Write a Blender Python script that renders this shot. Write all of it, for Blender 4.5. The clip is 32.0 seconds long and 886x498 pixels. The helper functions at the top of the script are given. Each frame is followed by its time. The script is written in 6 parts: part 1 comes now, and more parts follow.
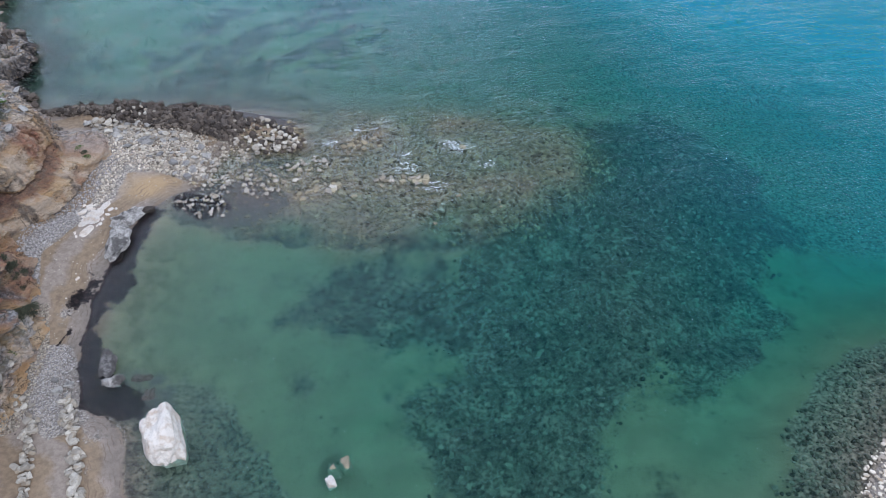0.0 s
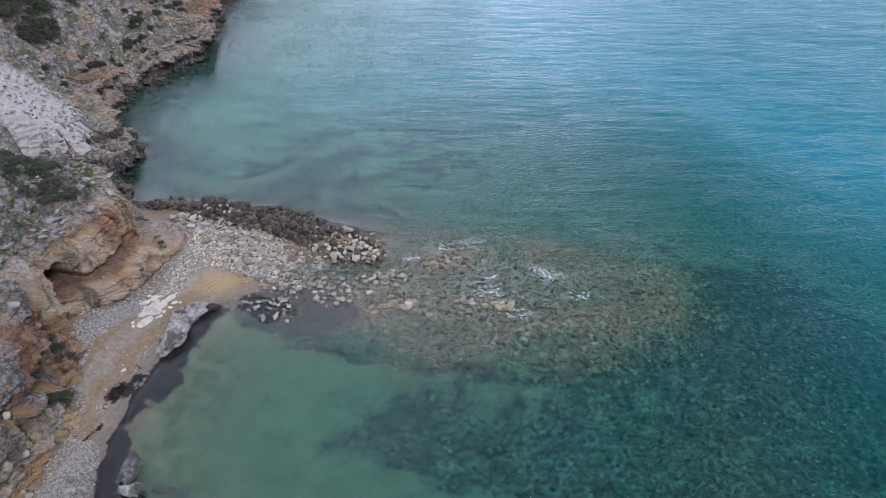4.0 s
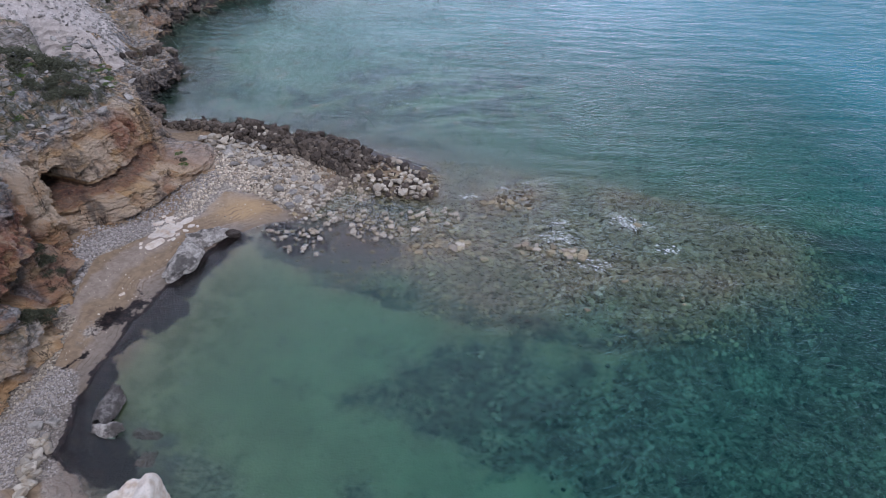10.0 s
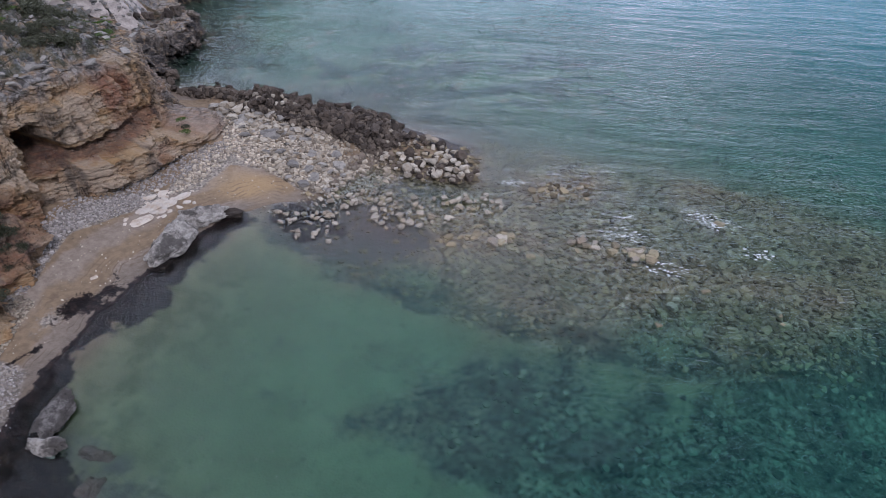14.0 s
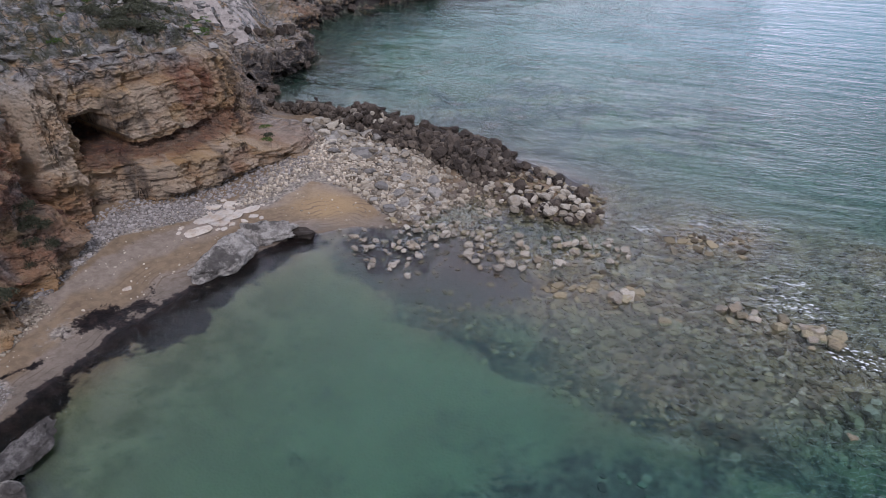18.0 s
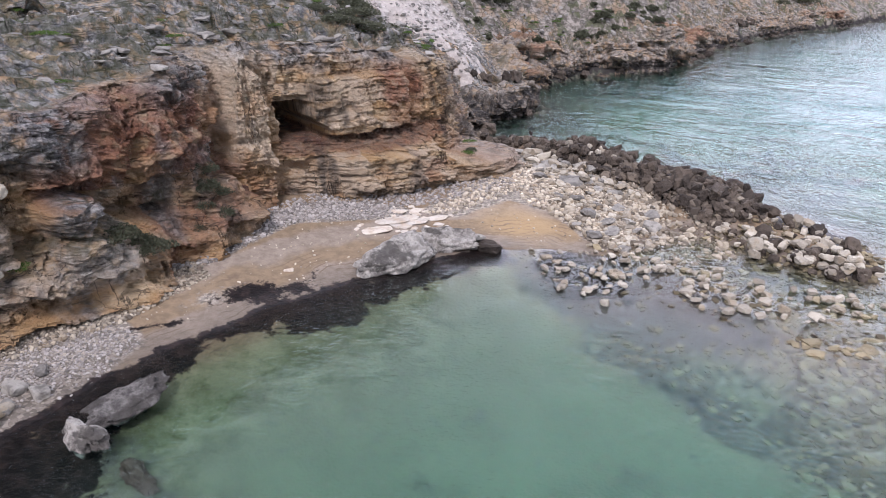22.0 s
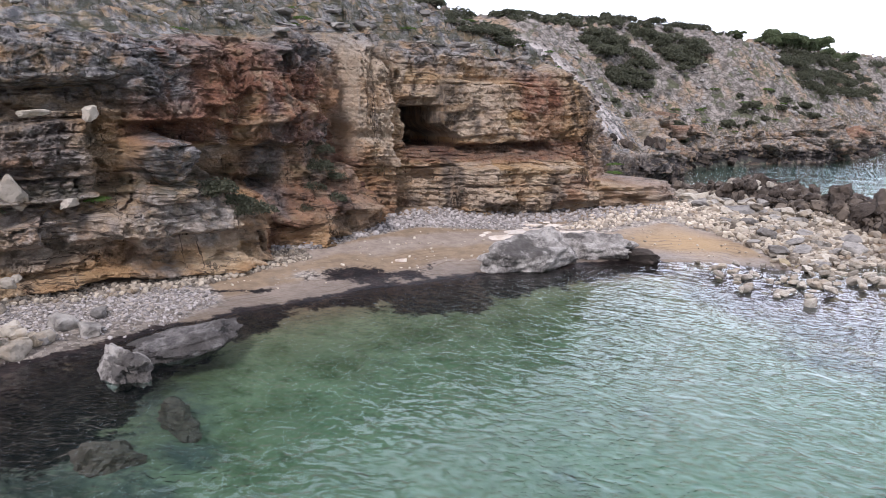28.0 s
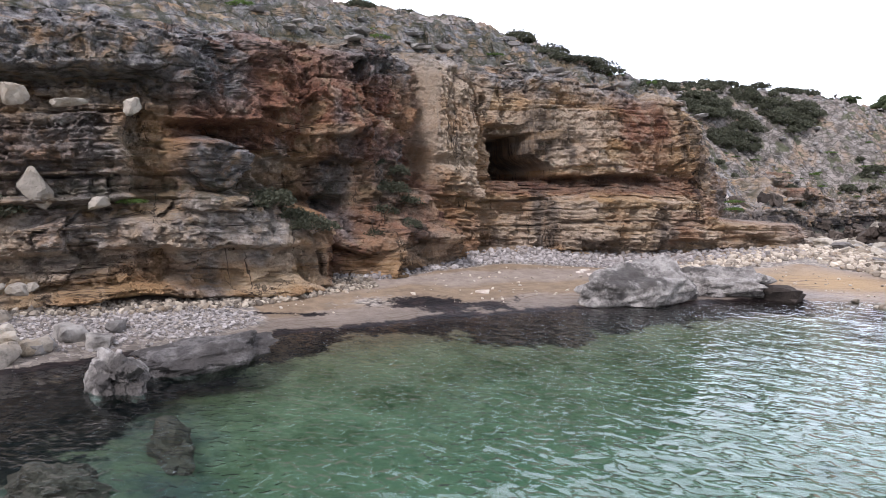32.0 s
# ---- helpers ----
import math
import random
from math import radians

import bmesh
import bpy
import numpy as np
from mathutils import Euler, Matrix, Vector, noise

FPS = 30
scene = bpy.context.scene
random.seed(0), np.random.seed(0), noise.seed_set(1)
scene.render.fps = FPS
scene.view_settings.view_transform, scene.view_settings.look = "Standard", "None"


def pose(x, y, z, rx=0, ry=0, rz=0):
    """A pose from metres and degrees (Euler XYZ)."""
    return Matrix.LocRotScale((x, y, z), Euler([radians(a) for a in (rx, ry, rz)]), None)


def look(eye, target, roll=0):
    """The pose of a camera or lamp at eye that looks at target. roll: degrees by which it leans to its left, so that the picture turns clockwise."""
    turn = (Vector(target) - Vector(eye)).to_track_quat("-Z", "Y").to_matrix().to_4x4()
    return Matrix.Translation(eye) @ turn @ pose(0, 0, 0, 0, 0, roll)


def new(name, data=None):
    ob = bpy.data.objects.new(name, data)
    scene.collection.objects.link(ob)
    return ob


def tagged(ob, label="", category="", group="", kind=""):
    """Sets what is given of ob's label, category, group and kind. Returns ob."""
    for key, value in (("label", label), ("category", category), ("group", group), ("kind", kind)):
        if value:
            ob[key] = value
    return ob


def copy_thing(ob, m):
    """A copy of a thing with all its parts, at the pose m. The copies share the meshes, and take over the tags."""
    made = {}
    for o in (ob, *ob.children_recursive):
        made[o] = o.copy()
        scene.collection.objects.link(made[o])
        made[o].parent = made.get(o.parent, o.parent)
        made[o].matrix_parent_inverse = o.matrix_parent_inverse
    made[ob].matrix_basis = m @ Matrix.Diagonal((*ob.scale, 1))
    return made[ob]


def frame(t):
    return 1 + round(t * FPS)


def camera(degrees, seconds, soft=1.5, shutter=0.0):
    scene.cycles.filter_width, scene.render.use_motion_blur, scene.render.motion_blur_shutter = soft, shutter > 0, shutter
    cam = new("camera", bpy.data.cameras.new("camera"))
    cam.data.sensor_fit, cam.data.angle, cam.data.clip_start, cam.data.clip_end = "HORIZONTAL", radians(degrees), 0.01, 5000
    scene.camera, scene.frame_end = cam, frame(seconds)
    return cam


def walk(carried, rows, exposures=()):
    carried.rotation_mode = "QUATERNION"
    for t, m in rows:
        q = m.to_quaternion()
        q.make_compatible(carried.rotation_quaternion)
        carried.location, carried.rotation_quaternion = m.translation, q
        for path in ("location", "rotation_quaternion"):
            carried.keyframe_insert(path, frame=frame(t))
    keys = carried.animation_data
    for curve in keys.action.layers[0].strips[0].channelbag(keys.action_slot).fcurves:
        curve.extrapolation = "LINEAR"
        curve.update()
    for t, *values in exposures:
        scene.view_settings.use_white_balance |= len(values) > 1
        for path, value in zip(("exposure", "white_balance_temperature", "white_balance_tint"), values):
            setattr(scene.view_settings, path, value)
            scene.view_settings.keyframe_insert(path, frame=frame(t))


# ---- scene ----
cam = camera(64.2, 32.0, soft=0.9)
METRES, EYE, TILT, LEAN, TURN = 55.0, 44.65, -47.0, 0.0, 0.0
ROWS = [
    (0.0, 0.0, 0.0, 0.0, 0.0, 0.0, -0.0),
    (0.5, 0.0001, 0.0171, 0.0009, 0.53, 1.92, -0.48),
    (1.0, -0.001, 0.0323, -0.0009, 1.98, 3.77, -2.05),
    (1.5, -0.0007, 0.0483, -0.003, 3.51, 5.61, -3.68),
    (2.0, -0.0005, 0.0622, -0.0064, 4.31, 7.35, -4.54),
    (2.5, 0.0003, 0.0763, -0.0104, 4.93, 9.19, -5.23),
    (4.5, 0.0017, 0.1339, -0.0347, 6.67, 11.78, -6.95),
    (5.0, 0.0017, 0.1462, -0.0409, 7.14, 11.28, -7.47),
    (5.5, 0.0012, 0.1592, -0.0468, 7.58, 9.23, -7.87),
    (6.0, 0.0008, 0.1717, -0.0528, 7.9, 9.02, -8.26),
    (6.5, 0.0006, 0.1861, -0.0566, 8.21, 8.98, -8.61),
    (7.0, -0.0005, 0.2016, -0.0598, 8.51, 8.99, -8.95),
    (7.5, -0.0019, 0.2181, -0.062, 8.63, 9.03, -9.12),
    (8.0, -0.0032, 0.2354, -0.0633, 8.65, 9.07, -9.16),
    (8.5, -0.0055, 0.2532, -0.0638, 8.92, 9.04, -9.47),
    (9.0, -0.0083, 0.2717, -0.0639, 9.34, 9.1, -9.97),
    (9.5, -0.0109, 0.291, -0.064, 9.85, 9.55, -10.52),
    (10.0, -0.0138, 0.3104, -0.0636, 10.34, 10.09, -11.04),
    (10.5, -0.0168, 0.3298, -0.0626, 10.81, 10.63, -11.54),
    (11.0, -0.0202, 0.3492, -0.0609, 11.24, 11.18, -12.04),
    (11.5, -0.0225, 0.3679, -0.0578, 11.7, 11.6, -12.47),
    (12.0, -0.0264, 0.3877, -0.0555, 12.1, 12.13, -12.93),
    (12.5, -0.0302, 0.4064, -0.0528, 12.5, 12.58, -13.37),
    (13.0, -0.034, 0.4263, -0.0515, 12.67, 12.07, -13.54),
    (13.5, -0.038, 0.446, -0.0492, 12.8, 9.7, -13.61),
    (15.5, -0.0552, 0.5227, -0.0395, 15.27, 10.58, -16.0),
    (16.0, -0.0596, 0.5425, -0.0387, 15.44, 11.71, -16.18),
    (16.5, -0.064, 0.5625, -0.0379, 15.83, 12.69, -16.55),
    (17.0, -0.0685, 0.5815, -0.0381, 17.95, 12.66, -18.6),
    (17.5, -0.073, 0.6004, -0.0379, 19.8, 12.55, -20.26),
    (18.0, -0.0781, 0.6206, -0.0375, 21.18, 12.64, -21.51),
    (18.5, -0.0834, 0.639, -0.0379, 22.7, 12.62, -22.81),
    (19.0, -0.0897, 0.6577, -0.038, 25.6, 12.35, -25.19),
    (19.5, -0.095, 0.6769, -0.0384, 28.56, 12.27, -27.42),
    (20.0, -0.0999, 0.6944, -0.0403, 31.06, 12.25, -29.2),
    (20.5, -0.1039, 0.71, -0.0442, 32.93, 12.51, -30.59),
    (21.0, -0.1053, 0.7227, -0.0513, 34.74, 12.69, -31.56),
    (21.5, -0.1055, 0.733, -0.0607, 36.4, 12.97, -32.51),
    (22.0, -0.1051, 0.7435, -0.0718, 37.68, 13.5, -33.2),
    (22.5, -0.1048, 0.7537, -0.082, 38.87, 13.87, -33.86),
    (23.0, -0.1062, 0.7641, -0.0916, 39.97, 14.31, -34.46),
    (23.5, -0.1087, 0.775, -0.0999, 41.02, 14.71, -35.08),
    (24.0, -0.1118, 0.7858, -0.107, 42.04, 15.13, -35.63),
    (24.5, -0.1158, 0.7984, -0.1143, 43.15, 15.54, -36.27),
    (25.0, -0.1204, 0.8082, -0.1197, 43.74, 15.91, -36.61),
    (25.5, -0.1263, 0.8157, -0.1221, 43.94, 16.55, -36.73),
    (27.5, -0.1514, 0.845, -0.1306, 47.22, 17.89, -38.29),
    (28.0, -0.1585, 0.8522, -0.1326, 48.15, 18.29, -38.75),
    (28.5, -0.1655, 0.8581, -0.1328, 48.92, 18.66, -39.13),
    (29.0, -0.1718, 0.8648, -0.1337, 50.24, 18.71, -39.59),
    (29.5, -0.1783, 0.8719, -0.1348, 51.56, 18.71, -40.09),
    (30.0, -0.1855, 0.8792, -0.1364, 52.75, 18.94, -40.45),
    (30.5, -0.191, 0.8858, -0.1362, 53.91, 19.02, -40.88),
    (31.0, -0.1986, 0.893, -0.1371, 54.98, 19.28, -41.2),
    (31.5, -0.2056, 0.8995, -0.1377, 55.86, 19.5, -41.52),
    (32.0, -0.2141, 0.9072, -0.1383, 56.71, 19.82, -41.75),
]
walk(cam, [(t, pose(0, 0, EYE, TILT, LEAN, TURN) @ pose(METRES * x, METRES * y, METRES * z, 90 + pitch, roll, yaw)) for t, x, y, z, yaw, pitch, roll in ROWS], [(0, -0.17, 5320, 15), (1, -0.3, 5360, 16), (2, -0.42, 5400, 17), (5, -0.36, 5500, 19), (6, -0.54, 5480, 20), (10, -0.55, 5520, 22), (18, -0.69, 5800, 23), (19, -0.60, 5850, 23), (20, -0.18, 5880, 23), (21, 0.07, 5930, 23), (23, 0.15, 5960, 23), (32, 0.17, 5980, 22)])


# ---- world, sun ----
world = bpy.data.worlds.new("overcast_sky")
scene.world = world
world.use_nodes = True
wn, wl = world.node_tree.nodes, world.node_tree.links
wn.clear()
SUN_ELEV, SUN_TURN = 46.0, 139.0
sky = wn.new("ShaderNodeTexSky")
sky.sky_type = "NISHITA"
sky.sun_disc = False
sky.sun_elevation, sky.sun_rotation = radians(SUN_ELEV), radians(SUN_TURN)
sky_bg = wn.new("ShaderNodeBackground")
sky_bg.inputs["Strength"].default_value = 0.13
wl.new(sky.outputs[0], sky_bg.inputs["Color"])
cloud_bg = wn.new("ShaderNodeBackground")
wtc = wn.new("ShaderNodeTexCoord")
wmap = wn.new("ShaderNodeMapping")
wmap.inputs["Scale"].default_value = (1.0, 1.0, 2.6)
wl.new(wtc.outputs["Generated"], wmap.inputs["Vector"])
wnoise = wn.new("ShaderNodeTexNoise")
wnoise.inputs["Scale"].default_value = 2.3
wnoise.inputs["Detail"].default_value = 6.0
wl.new(wmap.outputs[0], wnoise.inputs["Vector"])
wramp = wn.new("ShaderNodeValToRGB")
wramp.color_ramp.elements[0].position, wramp.color_ramp.elements[0].color = 0.36, (0.84, 0.90, 0.97, 1)
wramp.color_ramp.elements[1].position, wramp.color_ramp.elements[1].color = 0.60, (0.95, 0.98, 1.02, 1)
wl.new(wnoise.outputs[0], wramp.inputs[0])
wl.new(wramp.outputs[0], cloud_bg.inputs["Color"])
# a bank of bright thin cloud stands in the north-west
BANK_TURN = radians(320)
wdot = wn.new("ShaderNodeVectorMath")
wdot.operation = "DOT_PRODUCT"
wdot.inputs[1].default_value = (0.94 * math.sin(BANK_TURN), 0.94 * math.cos(BANK_TURN), 0.34)
wl.new(wtc.outputs["Generated"], wdot.inputs[0])
wglow = wn.new("ShaderNodeMapRange")
wglow.interpolation_type = "SMOOTHSTEP"
for key, value in (("From Min", 0.60), ("From Max", 0.96), ("To Min", 0.70), ("To Max", 3.3)):
    wglow.inputs[key].default_value = value
wl.new(wdot.outputs["Value"], wglow.inputs["Value"])
# the overcast is brighter towards the horizon
wsplit = wn.new("ShaderNodeSeparateXYZ")
wl.new(wtc.outputs["Generated"], wsplit.inputs[0])
wlow = wn.new("ShaderNodeMapRange")
wlow.interpolation_type = "SMOOTHSTEP"
for key, value in (("From Min", 0.50), ("From Max", 0.08), ("To Min", 0.0), ("To Max", 0.75)):
    wlow.inputs[key].default_value = value
wl.new(wsplit.outputs["Z"], wlow.inputs["Value"])
wsum = wn.new("ShaderNodeMath")
wl.new(wglow.outputs[0], wsum.inputs[0])
wl.new(wlow.outputs[0], wsum.inputs[1])
wl.new(wsum.outputs[0], cloud_bg.inputs["Strength"])
wcover = wn.new("ShaderNodeMapRange")
wcover.inputs["From Min"].default_value, wcover.inputs["From Max"].default_value = 0.30, 0.50
wcover.inputs["To Min"].default_value, wcover.inputs["To Max"].default_value = 0.92, 1.0
wl.new(wnoise.outputs[0], wcover.inputs["Value"])
wmix = wn.new("ShaderNodeMixShader")
wl.new(wcover.outputs[0], wmix.inputs[0])
wl.new(sky_bg.outputs[0], wmix.inputs[1])
wl.new(cloud_bg.outputs[0], wmix.inputs[2])
wout = wn.new("ShaderNodeOutputWorld")
wl.new(wmix.outputs[0], wout.inputs["Surface"])

sun_data = bpy.data.lights.new("sun", "SUN")
sun_data.energy, sun_data.angle, sun_data.color = 2.8, radians(15), (1.0, 0.95, 0.88)
sun = new("sun", sun_data)
ce, se = math.cos(radians(SUN_ELEV)), math.sin(radians(SUN_ELEV))
sun.matrix_world = look((60 * ce * math.sin(radians(SUN_TURN)), 60 * ce * math.cos(radians(SUN_TURN)), 60 * se), (0, 0, 0))


# ---- numeric noise ----
def hash01(ix, iy, seed):
    h = np.sin(ix * 127.1 + iy * 311.7 + seed * 74.7) * 43758.5453
    return h - np.floor(h)


def vnoise(x, y, seed=0):
    ix, iy = np.floor(x), np.floor(y)
    fx, fy = x - ix, y - iy
    ux, uy = fx * fx * (3 - 2 * fx), fy * fy * (3 - 2 * fy)
    a, b = hash01(ix, iy, seed), hash01(ix + 1, iy, seed)
    c, d = hash01(ix, iy + 1, seed), hash01(ix + 1, iy + 1, seed)
    return (a + (b - a) * ux) * (1 - uy) + (c + (d - c) * ux) * uy


def fbm(x, y, octaves=4, seed=0, gain=0.5):
    """Layered noise, about -1 to 1."""
    total, amp, norm = 0.0, 1.0, 0.0
    for k in range(octaves):
        total = total + amp * (vnoise(x, y, seed + 13 * k) * 2 - 1)
        norm += amp
        x, y, amp = x * 2.03 + 5.3, y * 2.03 + 1.7, amp * gain
    return total / norm * 1.6


def cells(x, y, seed=0):
    """Cell noise: distance to the nearest cell border (0 at a crack) and a random value of the cell."""
    ix, iy = np.floor(x), np.floor(y)
    f1 = np.full(np.shape(x), 9.0)
    f2 = np.full(np.shape(x), 9.0)
    ident = np.zeros(np.shape(x))
    for i in (-1, 0, 1):
        for j in (-1, 0, 1):
            cx, cy = ix + i, iy + j
            dx = cx + hash01(cx, cy, seed) - x
            dy = cy + hash01(cx, cy, seed + 5) - y
            r = np.sqrt(dx * dx + dy * dy)
            near = r < f1
            f2 = np.where(near, f1, np.minimum(f2, r))
            ident = np.where(near, hash01(cx, cy, seed + 9), ident)
            f1 = np.where(near, r, f1)
    return f2 - f1, ident


def facets(x, y, seed=0):
    """Broken cells with tilted faces: the border distance, a random value and the face's local height."""
    ix, iy = np.floor(x), np.floor(y)
    f1 = np.full(np.shape(x), 9.0)
    f2 = np.full(np.shape(x), 9.0)
    ident, tilt = np.zeros(np.shape(x)), np.zeros(np.shape(x))
    for i in (-1, 0, 1):
        for j in (-1, 0, 1):
            cx, cy = ix + i, iy + j
            dx = cx + hash01(cx, cy, seed) - x
            dy = cy + hash01(cx, cy, seed + 5) - y
            r = np.sqrt(dx * dx + dy * dy)
            near = r < f1
            f2 = np.where(near, f1, np.minimum(f2, r))
            ident = np.where(near, hash01(cx, cy, seed + 9), ident)
            tilt = np.where(near, 2 * (hash01(cx, cy, seed + 11) - 0.5) * dx + 2 * (hash01(cx, cy, seed + 17) - 0.5) * dy, tilt)
            f1 = np.where(near, r, f1)
    return f2 - f1, ident, tilt


def smooth(a, b, v):
    u = np.clip((v - a) / (b - a), 0, 1)
    return u * u * (3 - 2 * u)


def box(v, a, b, soft):
    return smooth(a - soft, a + soft, v) * smooth(b + soft, b - soft, v)


def signed_distance(px, py, poly):
    """Distance to a closed outline, positive inside it."""
    best = np.full(np.shape(px), 1e9)
    inside = np.zeros(np.shape(px), bool)
    n = len(poly)
    for k in range(n):
        (ax, ay), (bx, by) = poly[k], poly[(k + 1) % n]
        vx, vy = bx - ax, by - ay
        u = np.clip(((px - ax) * vx + (py - ay) * vy) / (vx * vx + vy * vy + 1e-9), 0, 1)
        best = np.minimum(best, (px - ax - u * vx) ** 2 + (py - ay - u * vy) ** 2)
        if abs(vy) > 1e-9:
            cross = ((ay > py) != (by > py)) & (px < vx * (py - ay) / vy + ax)
            inside ^= cross
    r = np.sqrt(best)
    return np.where(inside, r, -r)


# ---- the plan: shoreline, cliff line, zones of the sea floor ----
SHORE = [(400, -40), (80, 20), (47, 29.5), (34.6, 26.7), (29.2, 21.7), (25.4, 15.3), (8, 8), (-8, 9), (-17, 13), (-20.5, 19),
         (-22.5, 24.2), (-25.8, 26.4), (-27.4, 29.6), (-28.1, 34.5), (-28.3, 40), (-27.4, 44.5), (-26.9, 46.4),
         (-25.5, 48.4), (-23.2, 49.6), (-22.8, 53.4), (-21.2, 55.6), (-17, 54.9), (-13.8, 55.6), (-15, 58.5), (-18, 60.6), (-23, 61.7),
         (-33, 62), (-40.4, 61), (-43.5, 62.2), (-47.7, 66.5), (-47.8, 71.2), (-50.3, 74.4), (-55.6, 79),
         (-57.9, 86), (-57.6, 95), (-55, 105.5), (-58.2, 117), (-62, 131), (-67, 160), (-66, 192), (-74, 330)]
LAND = SHORE + [(-90, 900), (-3000, 3000), (-3000, -3000), (3000, -3000), (3000, -300)]
FACE = [(-36, 6), (-32.6, 18), (-32.0, 24), (-31.9, 28), (-32.4, 30.6), (-33.6, 32.6), (-34.2, 35), (-35.0, 36.7),
        (-36.8, 38.1), (-37.3, 40.2), (-37.3, 43), (-36.8, 47), (-36.5, 50), (-36.6, 52.6), (-39.2, 56), (-44.5, 60), (-51, 66)]
INLAND = FACE + [(-54.5, 72), (-60, 80), (-63, 87), (-62.5, 96), (-60, 106), (-63, 117), (-67, 132), (-72, 160),
                 (-71, 192), (-79, 330), (-95, 900), (-3000, 3000), (-3000, -3000), (-60, -3000), (-44, -60)]
REEF = [(-25.5, 47.5), (-18.5, 45), (-9, 43.6), (0, 43.6), (7, 45.5), (13, 50), (15.5, 55), (14, 60), (5, 62.5),
        (-5, 62.8), (-15, 61.5), (-20, 58), (-22, 52)]
MEADOW = [(-13.5, 35), (-9, 40.2), (0, 42.6), (10, 44.5), (15, 51), (17, 60), (25, 66), (31, 58), (33, 47), (28, 36),
          (25, 32), (18, 29.5), (13, 25.5), (13, 19), (7, 14), (-1, 20), (-2, 27), (1, 31), (-6, 32.5)]
DEEP_MEADOW = [(13, 63.5), (26, 66), (33, 57), (33.5, 46), (24, 49), (17, 55)]
NORTH_MEADOW = [(-33, 66), (-33, 92), (-21, 100), (-4, 92), (-6, 80), (-12, 70), (-22, 65)]
SW_COBBLES = [(-24, 27.6), (-19.5, 29.2), (-15, 27), (-11.5, 22), (-9, 15), (-20, 12), (-23, 24)]
SE_COBBLES = [(24, 14), (23, 21), (26, 27), (31, 32), (46, 36), (46, 26), (34, 20)]
SAND = [(-31.5, 31), (-32.5, 36), (-34, 40), (-33, 44.6), (-30.5, 47.2), (-29.8, 50.4), (-26, 50.6), (-22, 49.6),
        (-24, 46), (-24, 30), (-28.4, 29.8)]
GREY_PEBBLES = [(-33, 34.5), (-36, 39.5), (-35.5, 43), (-32.6, 46), (-31.0, 46), (-32.6, 43.4), (-34, 40.5), (-32.4, 36)]
SOUTH_PEBBLES = [(-30.2, 25), (-30.6, 31), (-28.4, 31.4), (-26.4, 28.2), (-24.6, 25.0), (-27, 23.5)]
WHITE_STONES = [(-31.4, 46.4), (-32.8, 50), (-33, 54), (-36, 58.5), (-29, 60), (-24.5, 57), (-23.2, 53.5), (-23.2, 50.4),
                (-27, 51.3), (-29.8, 51), (-30.4, 47.6)]
PATH = [(-27.6, 26), (-25.8, 26), (-24.2, 22), (-22.8, 14), (-25.5, 14), (-27.4, 21)]
RIDGE = [(-42.5, 60.6), (-36, 60.0), (-31, 58.0), (-26, 57.2), (-21.5, 56.0), (-19.5, 57.6), (-21, 59.8), (-24, 61.2), (-33, 61.7), (-40, 61.4)]
SCREE = [(-47.8, 63.4), (-49.6, 71), (-53, 76.5), (-58, 77), (-66, 70), (-70, 62), (-60, 60), (-53, 61)]


def zone(px, py, poly, soft=1.0, rough=0.8, scale=0.45, seed=3):
    return smooth(-soft, soft, signed_distance(px, py, poly) + rough * fbm(px * scale, py * scale, 4, seed))


def plateau(px, py, inland):
    """Height of the upland, rising inland from the cliff's edge."""
    south = 1 - smooth(54, 80, py)
    edge = 8.1 * south + 4.3 * (1 - south)
    edge = edge - 1.0 * smooth(46, 54, py) * south + 0.7 * np.exp(-((py - 40) / 4.0) ** 2) - 0.4 * smooth(36, 30, py) * south
    rise = np.maximum(inland, 0)
    climb = 11.8 * south * (1 - 0.4 * smooth(43, 57, py)) * (1 - np.exp(-rise / 23.0)) + 13.0 * (1 - south) * (1 - np.exp(-((rise / 8.5) ** 1.4)))
    top = edge + climb + 0.5 * fbm(px / 9, py / 9, 3, 21) * smooth(0, 6, rise)
    # the beds weather out as uneven steps
    bed = top / 0.62 + 0.7 * fbm(px * 0.28, py * 0.28, 4, 22)
    frac = bed - np.floor(bed)
    step = smooth(0.55, 0.92, frac) - frac
    bed2 = top / 0.21 + 0.8 * fbm(px * 0.6, py * 0.6, 3, 23)
    frac2 = bed2 - np.floor(bed2)
    return top + (0.55 * step + 0.13 * (smooth(0.5, 0.95, frac2) - frac2)) * smooth(0.2, 1.0, rise) * smooth(60, 30, rise)


def karst(px, py):
    """Blocky weathered limestone relief."""
    warp = 0.5 * fbm(px * 0.7, py * 0.7, 2, 41)
    crack, ident = cells(px * 0.75 + warp, py * 0.42 + warp, 42)
    crack2, ident2 = cells(px * 1.9 + warp, py * 1.0, 43)
    big = (ident - 0.35) * 0.58 * smooth(0.02, 0.16, crack)
    small = (ident2 - 0.4) * 0.34 * smooth(0.02, 0.18, crack2)
    return big + small + 0.10 * fbm(px * 2.2, py * 2.2, 3, 44)


